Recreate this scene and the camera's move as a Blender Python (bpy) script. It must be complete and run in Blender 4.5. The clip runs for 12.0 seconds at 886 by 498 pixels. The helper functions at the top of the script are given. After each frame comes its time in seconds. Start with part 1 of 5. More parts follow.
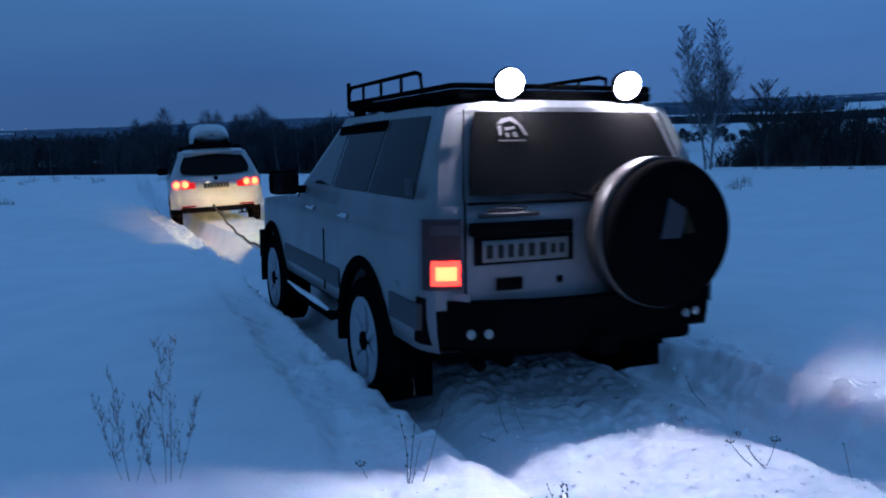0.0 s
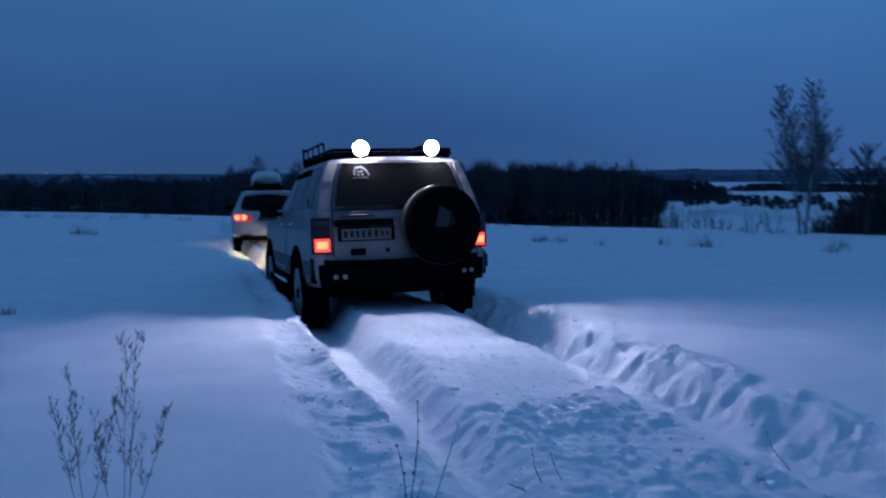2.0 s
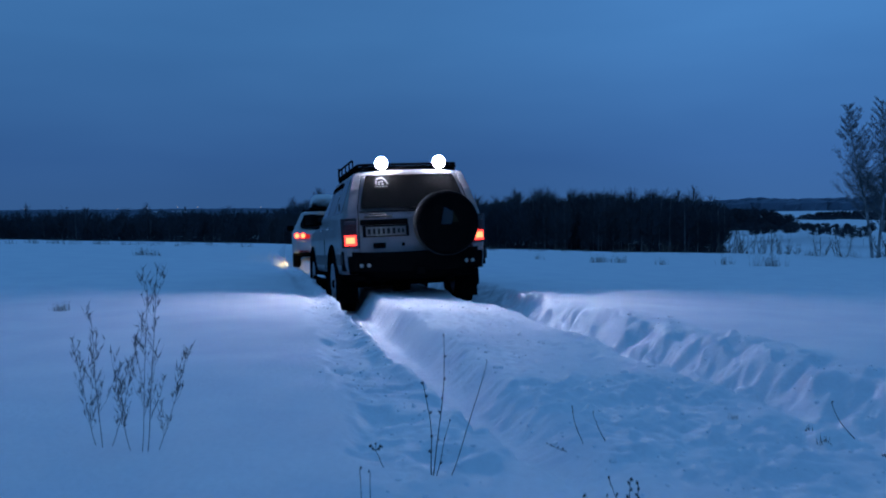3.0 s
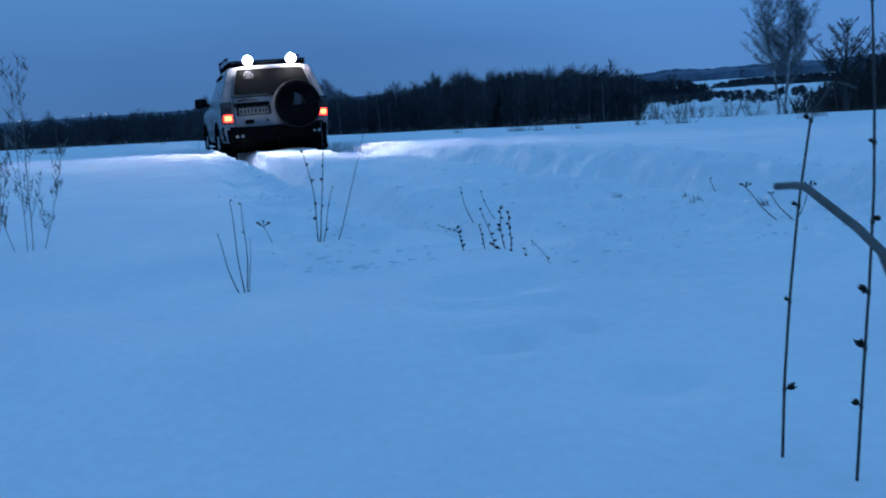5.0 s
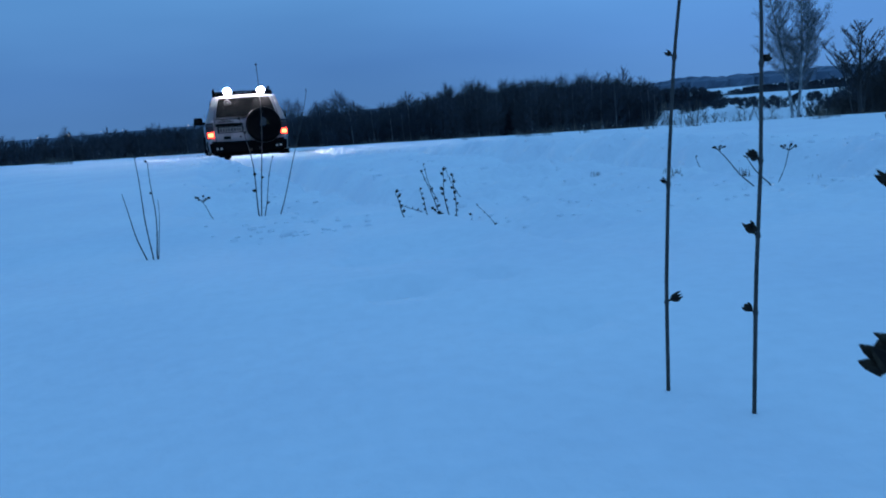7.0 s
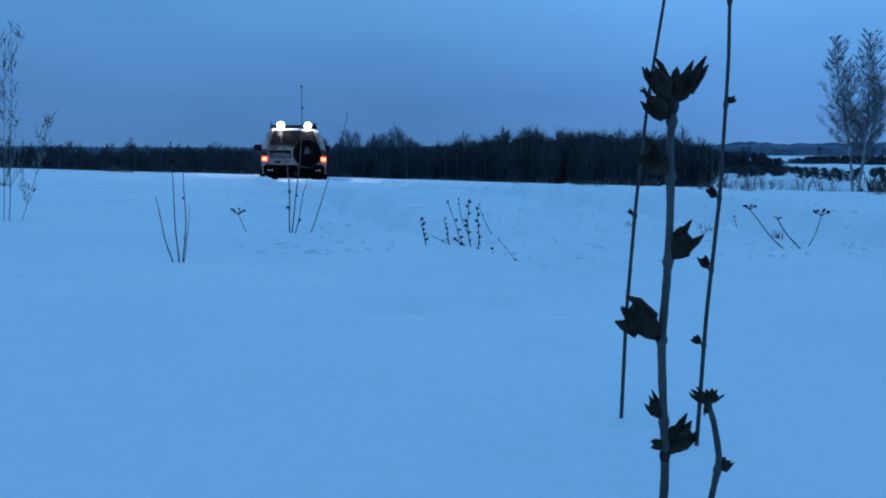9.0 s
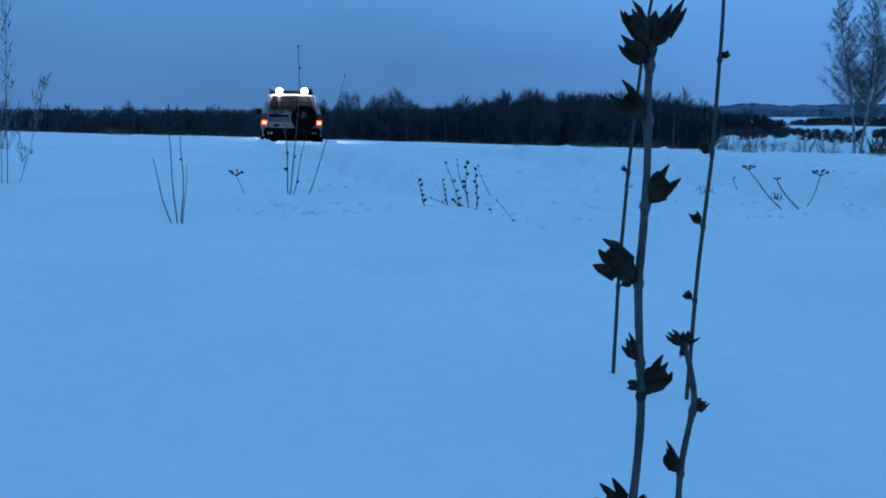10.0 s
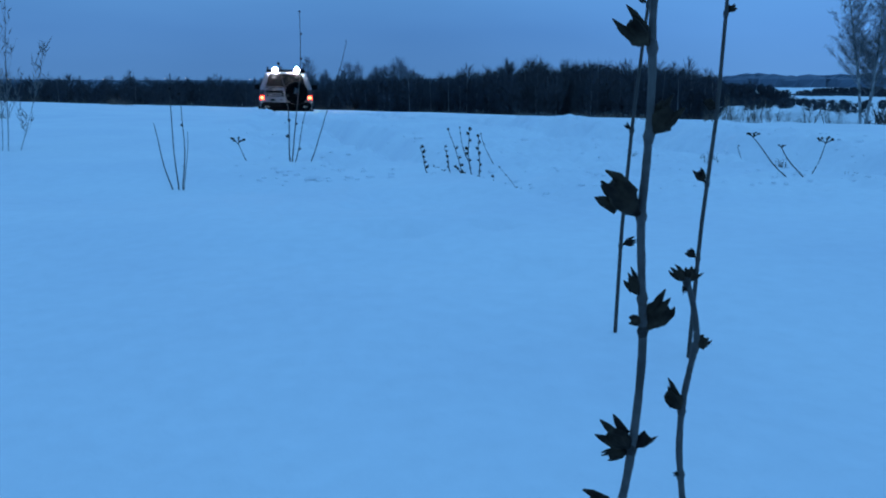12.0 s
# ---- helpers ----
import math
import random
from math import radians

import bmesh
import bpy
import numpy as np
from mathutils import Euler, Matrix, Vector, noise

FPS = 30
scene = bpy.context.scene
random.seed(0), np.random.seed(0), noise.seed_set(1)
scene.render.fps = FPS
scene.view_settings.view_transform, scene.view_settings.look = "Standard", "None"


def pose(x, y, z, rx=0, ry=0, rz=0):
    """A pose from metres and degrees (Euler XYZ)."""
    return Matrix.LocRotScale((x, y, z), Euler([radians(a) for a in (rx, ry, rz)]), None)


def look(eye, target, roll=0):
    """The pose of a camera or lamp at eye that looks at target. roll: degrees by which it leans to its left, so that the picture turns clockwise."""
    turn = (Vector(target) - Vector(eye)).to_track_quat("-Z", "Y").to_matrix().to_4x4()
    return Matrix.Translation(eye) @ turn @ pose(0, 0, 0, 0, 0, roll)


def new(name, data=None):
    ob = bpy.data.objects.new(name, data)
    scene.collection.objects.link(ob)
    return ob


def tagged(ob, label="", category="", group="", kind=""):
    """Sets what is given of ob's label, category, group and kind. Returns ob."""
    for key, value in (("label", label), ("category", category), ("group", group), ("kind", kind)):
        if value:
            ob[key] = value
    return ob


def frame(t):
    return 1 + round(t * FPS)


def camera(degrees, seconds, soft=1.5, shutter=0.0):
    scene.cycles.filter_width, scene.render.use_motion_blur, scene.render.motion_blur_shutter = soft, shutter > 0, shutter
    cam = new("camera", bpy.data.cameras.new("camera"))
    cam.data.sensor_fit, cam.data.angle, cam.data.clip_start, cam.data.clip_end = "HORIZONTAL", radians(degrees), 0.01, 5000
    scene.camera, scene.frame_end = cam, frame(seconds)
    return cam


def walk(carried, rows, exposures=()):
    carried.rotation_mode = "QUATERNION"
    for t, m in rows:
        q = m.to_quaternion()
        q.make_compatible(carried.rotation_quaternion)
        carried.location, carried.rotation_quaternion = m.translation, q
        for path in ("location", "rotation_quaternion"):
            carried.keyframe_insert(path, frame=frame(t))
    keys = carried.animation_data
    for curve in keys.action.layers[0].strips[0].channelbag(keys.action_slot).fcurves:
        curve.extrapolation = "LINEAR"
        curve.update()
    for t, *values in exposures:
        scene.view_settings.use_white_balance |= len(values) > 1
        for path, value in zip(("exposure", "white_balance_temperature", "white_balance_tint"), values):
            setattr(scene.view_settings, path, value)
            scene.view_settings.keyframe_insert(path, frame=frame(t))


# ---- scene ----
cam = camera(57.0, 12.0, soft=1.9, shutter=0.5)
PATH = [
    (0, (-0.366, -0.904, 1.594), (-0.043, 1.043, 1.273), -2.4),
    (0.5, (-0.365, -0.941, 1.621), (-0.07, 1.012, 1.307), -3.2),
    (1, (-0.272, -0.687, 1.529), (0.027, 1.245, 1.11), -2.6),
    (1.5, (-0.148, -0.416, 1.375), (0.133, 1.545, 1.096), -0.9),
    (2, (-0.046, -0.344, 1.265), (0.084, 1.644, 1.086), -0.3),
    (2.5, (0.036, -0.186, 1.085), (0.037, 1.812, 0.988), -0.3),
    (4.3, (0.136, -0.335, 0.515), (0.135, 1.657, 0.333), -1.8),
    (4.5, (0.177, -0.311, 0.493), (0.264, 1.674, 0.266), -3.0),
    (5, (0.215, -0.308, 0.452), (0.364, 1.652, 0.08), -4.3),
    (5.5, (0.265, -0.307, 0.438), (0.489, 1.647, 0.075), -4.3),
    (6, (0.335, -0.279, 0.402), (0.569, 1.677, 0.058), -4.3),
    (6.5, (0.402, -0.2, 0.333), (0.58, 1.761, -0.016), -2.8),
    (7, (0.429, -0.143, 0.275), (0.543, 1.825, -0.067), -5.1),
    (9, (0.495, -0.181, 0.25), (0.504, 1.805, 0.01), -0.1),
    (9.5, (0.498, -0.184, 0.247), (0.511, 1.793, -0.05), -0.0),
    (10, (0.501, -0.185, 0.245), (0.509, 1.788, -0.085), -0.2),
    (10.5, (0.501, -0.182, 0.242), (0.49, 1.79, -0.087), -0.3),
    (11, (0.5, -0.187, 0.24), (0.484, 1.785, -0.094), -0.3),
    (11.5, (0.501, -0.182, 0.238), (0.472, 1.783, -0.134), -0.2),
    (12, (0.502, -0.183, 0.233), (0.503, 1.776, -0.166), -0.2),
]
walk(cam, [(t, look(eye, target, roll)) for t, eye, target, roll in PATH],
     exposures=[(0, -0.82, 6150, 18), (0.3, -1.18, 6100, 18), (0.6, -1.58, 6050, 18), (1.0, -1.79, 5950, 17), (1.5, -1.74, 5800, 17), (2.0, -1.30, 5850, 18), (2.7, -1.08, 5850, 15),
                (4.3, -0.33, 6350, 12), (5.0, -0.15, 6500, 10), (5.5, -0.1, 6700, 10), (7.0, 0.05, 6700, 10), (9.0, 0.07, 6600, 7), (12.0, 0.16, 6600, 7)])

# ---- light: an overcast winter dusk ----
world = bpy.data.worlds.new("dusk_sky")
scene.world = world
world.use_nodes = True
wn, wl = world.node_tree.nodes, world.node_tree.links
wn.clear()
w_out = wn.new("ShaderNodeOutputWorld")
w_bg = wn.new("ShaderNodeBackground")
w_co = wn.new("ShaderNodeTexCoord")
w_sep = wn.new("ShaderNodeSeparateXYZ")
w_ramp = wn.new("ShaderNodeValToRGB")
w_noise = wn.new("ShaderNodeTexNoise")
w_map = wn.new("ShaderNodeMapping")
w_mix = wn.new("ShaderNodeMix")
w_mix.data_type, w_mix.blend_type = "RGBA", "MULTIPLY"
w_nr = wn.new("ShaderNodeValToRGB")
w_map.inputs["Scale"].default_value = (1.0, 1.0, 4.5)
w_noise.inputs["Scale"].default_value = 2.2
w_noise.inputs["Detail"].default_value = 3.0
w_ramp.color_ramp.elements[0].position = 0.0
w_ramp.color_ramp.elements[0].color = (0.078, 0.21, 0.485, 1)
w_ramp.color_ramp.elements[1].position = 1.0
w_ramp.color_ramp.elements[1].color = (0.135, 0.39, 0.82, 1)
for at, col in ((0.06, (0.074, 0.212, 0.515, 1)), (0.2, (0.105, 0.32, 0.695, 1)), (0.45, (0.12, 0.36, 0.77, 1))):
    w_ramp.color_ramp.elements.new(at).color = col
w_nr.color_ramp.elements[0].position, w_nr.color_ramp.elements[0].color = 0.25, (0.86, 0.88, 0.9, 1)
w_nr.color_ramp.elements[1].position, w_nr.color_ramp.elements[1].color = 0.75, (1.08, 1.06, 1.04, 1)
w_mix.inputs[0].default_value = 1.0
wl.new(w_co.outputs["Generated"], w_sep.inputs[0])
wl.new(w_co.outputs["Generated"], w_map.inputs[0])
wl.new(w_map.outputs[0], w_noise.inputs["Vector"])
wl.new(w_noise.outputs["Fac"], w_nr.inputs[0])
wl.new(w_sep.outputs["Z"], w_ramp.inputs[0])
wl.new(w_ramp.outputs[0], w_mix.inputs[6])
wl.new(w_nr.outputs[0], w_mix.inputs[7])
# the western sky keeps a little more light
w_dot = wn.new("ShaderNodeVectorMath")
w_dot.operation = "DOT_PRODUCT"
w_dot.inputs[1].default_value = Vector((0.62, 0.74, 0.26)).normalized()
w_span = wn.new("ShaderNodeMapRange")
w_span.interpolation_type = "SMOOTHSTEP"
w_span.inputs["From Min"].default_value, w_span.inputs["From Max"].default_value = 0.70, 1.0
w_span.inputs["To Min"].default_value, w_span.inputs["To Max"].default_value = 1.0, 1.34
w_glow = wn.new("ShaderNodeVectorMath")
w_glow.operation = "SCALE"
wl.new(w_co.outputs["Generated"], w_dot.inputs[0])
wl.new(w_dot.outputs["Value"], w_span.inputs[0])
wl.new(w_mix.outputs[2], w_glow.inputs[0])
wl.new(w_span.outputs[0], w_glow.inputs["Scale"])
wl.new(w_glow.outputs[0], w_bg.inputs[0])
w_bg.inputs[1].default_value = 1.0
wl.new(w_bg.outputs[0], w_out.inputs[0])


# ---- materials ----
def material(name, color, rough=0.6, metal=0.0, grain=0.0, scale=30.0, bump=0.0, second=None, patch=3.0, emit=None, strength=0.0, coat=0.0,
             transmission=0.0, random_value=0.0):
    """A surface with a fine grain, larger patches of a second colour, and relief."""
    m = bpy.data.materials.new(name)
    m.use_nodes = True
    n, l = m.node_tree.nodes, m.node_tree.links
    b = n["Principled BSDF"]
    b.inputs["Base Color"].default_value = (*color, 1)
    b.inputs["Roughness"].default_value = rough
    b.inputs["Metallic"].default_value = metal
    b.inputs["Coat Weight"].default_value = coat
    b.inputs["Specular IOR Level"].default_value = 0.5 if max(color) > 0.02 else 0.08 if max(color) > 0.0046 else 0.0
    b.inputs["Transmission Weight"].default_value = transmission
    if emit:
        b.inputs["Emission Color"].default_value = (*emit, 1)
        b.inputs["Emission Strength"].default_value = strength
    if not (grain or bump or second):
        return m
    co = n.new("ShaderNodeTexCoord")
    fine = n.new("ShaderNodeTexNoise")
    fine.inputs["Scale"].default_value, fine.inputs["Detail"].default_value = scale, 6.0
    l.new(co.outputs["Object"], fine.inputs["Vector"])
    last = None
    if second:
        big = n.new("ShaderNodeTexNoise")
        big.inputs["Scale"].default_value, big.inputs["Detail"].default_value = patch, 5.0
        l.new(co.outputs["Object"], big.inputs["Vector"])
        ramp = n.new("ShaderNodeValToRGB")
        ramp.color_ramp.elements[0].position, ramp.color_ramp.elements[0].color = 0.38, (*color, 1)
        ramp.color_ramp.elements[1].position, ramp.color_ramp.elements[1].color = 0.66, (*second, 1)
        l.new(big.outputs["Fac"], ramp.inputs[0])
        last = ramp.outputs[0]
    if grain:
        vary = n.new("ShaderNodeHueSaturation")
        span = n.new("ShaderNodeMapRange")
        span.inputs["From Min"].default_value, span.inputs["From Max"].default_value = 0.25, 0.75
        span.inputs["To Min"].default_value, span.inputs["To Max"].default_value = 1 - grain, 1 + grain
        l.new(fine.outputs["Fac"], span.inputs[0])
        l.new(span.outputs[0], vary.inputs["Value"])
        vary.inputs["Color"].default_value = (*color, 1)
        if last:
            l.new(last, vary.inputs["Color"])
        last = vary.outputs[0]
    if random_value:
        vary2 = n.new("ShaderNodeHueSaturation")
        geo = n.new("ShaderNodeNewGeometry")
        span2 = n.new("ShaderNodeMapRange")
        span2.inputs["To Min"].default_value, span2.inputs["To Max"].default_value = 1 - random_value, 1 + random_value
        l.new(geo.outputs["Random Per Island"], span2.inputs[0])
        l.new(span2.outputs[0], vary2.inputs["Value"])
        vary2.inputs["Color"].default_value = (*color, 1)
        if last:
            l.new(last, vary2.inputs["Color"])
        last = vary2.outputs[0]
    if last:
        l.new(last, b.inputs["Base Color"])
    if bump:
        bp = n.new("ShaderNodeBump")
        bp.inputs["Strength"].default_value, bp.inputs["Distance"].default_value = 1.0, bump
        l.new(fine.outputs["Fac"], bp.inputs["Height"])
        l.new(bp.outputs[0], b.inputs["Normal"])
    return m


SNOW = material("snow", (0.86, 0.88, 0.90), 0.9, grain=0.03, scale=34, bump=0.004, second=(0.80, 0.82, 0.86), patch=1.7)
SNOW.node_tree.nodes["Principled BSDF"].inputs["Specular IOR Level"].default_value = 0.12
CLOD = material("snow_clod", (0.85, 0.87, 0.90), 0.6, grain=0.05, scale=60, bump=0.004)
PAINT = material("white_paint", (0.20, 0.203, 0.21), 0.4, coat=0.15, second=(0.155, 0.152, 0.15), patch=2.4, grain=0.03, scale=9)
PAINT2 = material("pearl_paint", (0.50, 0.50, 0.50), 0.3, coat=0.4, second=(0.42, 0.41, 0.40), patch=2.0, grain=0.03, scale=9)
TRIM = material("dark_trim", (0.004, 0.004, 0.0045), 0.55, grain=0.2, scale=40, bump=0.001)
CLAD = material("grey_cladding", (0.022, 0.024, 0.028), 0.5, grain=0.1, scale=20)
STEEL = material("black_steel", (0.0035, 0.0035, 0.004), 0.65, grain=0.2, scale=25)
CHASSIS = material("underbody", (0.003, 0.003, 0.0035), 0.95, grain=0.3, scale=12, bump=0.004)
RUBBER = material("tyre_rubber", (0.0035, 0.0035, 0.004), 0.9, grain=0.2, scale=50, bump=0.003)
RIM = material("snowy_rim", (0.30, 0.32, 0.35), 0.6, grain=0.12, scale=24, bump=0.008)
TINT = material("tinted_glass", (0.005, 0.0048, 0.0047), 0.08)
CLEAR = material("side_glass", (0.018, 0.024, 0.03), 0.08)
CHROME = material("chrome", (0.6, 0.6, 0.62), 0.2, 1.0)
LENS_OFF = material("red_lens", (0.03, 0.004, 0.004), 0.2, coat=0.2)
LENS_ON = material("lit_red_lens", (0.5, 0.03, 0.02), 0.3, emit=(1.0, 0.035, 0.02), strength=8.0)
LENS_OFF2 = material("red_reflector", (0.25, 0.01, 0.01), 0.2)
LENS_DIM = material("glowing_red_lens", (0.3, 0.01, 0.01), 0.2, emit=(1.0, 0.02, 0.01), strength=1.0)
LENS_CORE = material("lit_lens_core", (0.6, 0.2, 0.1), 0.3, emit=(1.0, 0.18, 0.05), strength=9.0)
WORK = material("work_lamp_glow", (1, 1, 1), 0.3, emit=(0.86, 0.86, 1.0), strength=1750.0)
HEAD = material("headlamp_glow", (1, 1, 1), 0.3, emit=(1.0, 0.72, 0.30), strength=600000.0)
PLATE = material("plate_white", (0.12, 0.125, 0.12), 0.45, grain=0.06, scale=30)
PLATE_LIT = material("plate_lamp", (0.9, 0.9, 0.85), 0.4, emit=(1.0, 0.9, 0.6), strength=3.0)
INK = material("plate_ink", (0.02, 0.02, 0.02), 0.5)
STICKER = material("sticker_white", (0.032, 0.032, 0.034), 0.5)
BLUE = material("emblem_blue", (0.003, 0.012, 0.022), 0.5)
GOLD = material("emblem_yellow", (0.016, 0.014, 0.006), 0.5)
COVER = material("black_cover", (0.022, 0.021, 0.021), 0.35, grain=0.1, scale=20)
AMBER = material("marker_lens", (0.42, 0.39, 0.34), 0.25)
BARK = material("dark_bark", (0.040, 0.036, 0.036), 0.9, grain=0.3, scale=6, random_value=0.35)
BIRCH = material("birch_bark", (0.34, 0.35, 0.36), 0.8, grain=0.25, scale=9, second=(0.06, 0.055, 0.055), patch=2.5)
TWIG = material("birch_twig", (0.12, 0.125, 0.14), 0.85, grain=0.2, scale=8)
WOOD = material("far_wood", (0.032, 0.037, 0.049), 0.95, grain=0.25, scale=0.3, second=(0.052, 0.052, 0.060), patch=0.05, random_value=0.3)
WOODPALE = material("far_trunk", (0.20, 0.20, 0.205), 0.9, grain=0.3, scale=0.5, random_value=0.4)
# wood colour lifted and blued for the grove, its haze put into the colour
HAZY = material("haze_tinted_wood", (0.062, 0.076, 0.105), 0.95, grain=0.2, scale=0.3, random_value=0.25)
NEARSTEM = material("weathered_stem", (0.082, 0.076, 0.074), 0.8, grain=0.3, scale=260, bump=0.0004, second=(0.05, 0.045, 0.043), patch=60)
# pale blue base colour: the haze of distance painted into the far forest
FAR = material("haze_blue_wood", (0.12, 0.16, 0.215), 0.95, grain=0.2, scale=0.02)
DRY = material("dry_stem", (0.050, 0.044, 0.042), 0.85, grain=0.3, scale=60, bump=0.0005)
DRYPALE = material("dry_stem_near", (0.16, 0.15, 0.145), 0.8, grain=0.3, scale=160, bump=0.0006, second=(0.065, 0.058, 0.055), patch=22)
POD = material("seed_pod", (0.020, 0.015, 0.013), 0.85, grain=0.5, scale=220, bump=0.001, second=(0.042, 0.032, 0.022), patch=110)
DRYGREY = material("grey_dry_twig", (0.15, 0.14, 0.14), 0.9, grain=0.3, scale=60)
STRAW = material("dry_grass", (0.13, 0.105, 0.085), 0.9, grain=0.2, scale=10, random_value=0.4)
STRAP = material("tow_strap", (0.10, 0.085, 0.06), 0.9, grain=0.2, scale=60)
TOWN = material("town_light", (1, 0.8, 0.5), 0.5, emit=(1.0, 0.72, 0.4), strength=0.6)


# ---- mesh helpers ----
def part(name, bm, mat, parent=None, label="", smooth=True):
    """Links a bmesh as one mesh object, under a thing or a part."""
    me = bpy.data.meshes.new(name)
    bmesh.ops.recalc_face_normals(bm, faces=bm.faces)
    bm.to_mesh(me)
    bm.free()
    for f in me.polygons:
        f.use_smooth = smooth
    me.materials.append(mat)
    ob = new(name, me)
    if parent:
        ob.parent = parent
    if label:
        ob["label"] = label
    return ob


def empty(name, label, category, group="", m=None):
    ob = new(name)
    ob.empty_display_size = 0.1
    if m:
        ob.matrix_basis = m
    return tagged(ob, label, category, group)


def box(bm, lo, hi, bevel=0.0, seg=2, m=None):
    r = bmesh.ops.create_cube(bm, size=1)
    c, s = [(a + b) / 2 for a, b in zip(lo, hi)], [b - a for a, b in zip(lo, hi)]
    for v in r["verts"]:
        v.co = Vector((v.co.x * s[0] + c[0], v.co.y * s[1] + c[1], v.co.z * s[2] + c[2]))
    if m:
        bmesh.ops.transform(bm, matrix=m, verts=r["verts"])
    if bevel:
        es = list({e for v in r["verts"] for e in v.link_edges})
        bmesh.ops.bevel(bm, geom=es, offset=bevel, segments=seg, affect="EDGES", profile=0.5)
    return bm


def tube(bm, pts, radii, sides=6, cap=True):
    """A round bar along points, with a radius at each."""
    pts = [Vector(p) for p in pts]
    if not hasattr(radii, "__len__"):
        radii = [radii] * len(pts)
    rings = []
    for i, p in enumerate(pts):
        d = (pts[min(i + 1, len(pts) - 1)] - pts[max(i - 1, 0)]).normalized()
        a = d.cross(Vector((0, 0, 1)) if abs(d.z) < 0.9 else Vector((1, 0, 0))).normalized()
        b = d.cross(a)
        rings.append([bm.verts.new(p + (a * math.cos(k * math.tau / sides) + b * math.sin(k * math.tau / sides)) * radii[i]) for k in range(sides)])
    for r0, r1 in zip(rings, rings[1:]):
        for k in range(sides):
            bm.faces.new((r0[k], r0[(k + 1) % sides], r1[(k + 1) % sides], r1[k]))
    if cap and sides > 2:
        bm.faces.new(rings[0])
        bm.faces.new(rings[-1])
    return bm


def lathe(bm, profile, centre, axis="x", n=32):
    """Turns (along, radius) pairs round an axis through centre."""
    rings = []
    for a, r in profile:
        ring = []
        for k in range(n):
            c, s = math.cos(k * math.tau / n) * r, math.sin(k * math.tau / n) * r
            p = {"x": (a, c, s), "y": (c, a, s), "z": (c, s, a)}[axis]
            ring.append(bm.verts.new(Vector(p) + Vector(centre)))
        rings.append(ring)
    for r0, r1 in zip(rings, rings[1:]):
        for k in range(n):
            bm.faces.new((r0[k], r0[(k + 1) % n], r1[(k + 1) % n], r1[k]))
    bm.faces.new(rings[0])
    bm.faces.new(rings[-1])
    return bm


def sheet(bm, nu, nv, f):
    """A grid of points f(u, v), u and v from 0 to 1."""
    g = [[bm.verts.new(f(i / nu, j / nv)) for j in range(nv + 1)] for i in range(nu + 1)]
    for i in range(nu):
        for j in range(nv):
            bm.faces.new((g[i][j], g[i + 1][j], g[i + 1][j + 1], g[i][j + 1]))
    return bm


def slab(bm, f, nu, nv, thick):
    """A curved panel with thickness: the sheet f, closed at its back by the shift thick."""
    t = Vector(thick)
    sheet(bm, nu, nv, f)
    sheet(bm, nu, nv, lambda u, v: Vector(f(u, v)) - t)
    for a, b, n in (((0, 0), (1, 0), nu), ((1, 0), (1, 1), nv), ((1, 1), (0, 1), nu), ((0, 1), (0, 0), nv)):
        sheet(bm, n, 1, lambda u, v: Vector(f(a[0] + (b[0] - a[0]) * u, a[1] + (b[1] - a[1]) * u)) - t * v)
    return bm


def mesh_object(name, verts, faces, mat, smooth=False):
    me = bpy.data.meshes.new(name)
    me.from_pydata([tuple(v) for v in verts], [], faces)
    me.materials.append(mat)
    if smooth:
        for p in me.polygons:
            p.use_smooth = True
    return new(name, me)


def ease(a, b, v):
    t = np.clip((np.asarray(v, float) - a) / (b - a), 0, 1)
    return t * t * (3 - 2 * t)


def rough(x, y, size, seed):
    """Smooth value noise from -1 to 1 with cells of that size."""
    x, y = np.asarray(x, float) / size + seed * 17.3, np.asarray(y, float) / size - seed * 9.1
    i, j = np.floor(x), np.floor(y)
    fx, fy = x - i, y - j
    fx, fy = fx * fx * (3 - 2 * fx), fy * fy * (3 - 2 * fy)

    def h(a, b):
        return np.modf(np.abs(np.sin(a * 127.1 + b * 311.7 + seed * 74.7) * 43758.5453))[0] * 2 - 1

    return (h(i, j) * (1 - fx) + h(i + 1, j) * fx) * (1 - fy) + (h(i, j + 1) * (1 - fx) + h(i + 1, j + 1) * fx) * fy


# ---- ground: a snowfield with the wheel ruts, falling to a valley, and rising far off ----
def track_x(y):
    return np.interp(y, (-60, 0, 4.4, 9.2, 14.2, 18.2, 20.7, 24.9, 30.9, 60, 61), (15.2, 1.84, 0.87, -0.15, -1.30, -2.42, -3.0, -3.97, -5.34, -10.9, -10.9))


def rut_z(y):
    return np.interp(y, (-40, 0, 2, 3.2, 4.4, 6.8, 8.0, 9.2, 10.3, 14.2, 17, 19.5, 20.7, 25, 28, 31, 46, 56),
                     (0.9, -0.18, -0.21, -0.24, -0.28, -0.35, -0.43, -0.47, -0.50, -0.66, -0.70, -0.85, -0.92, -1.0, -1.08, -1.25, -1.8, -2.3))


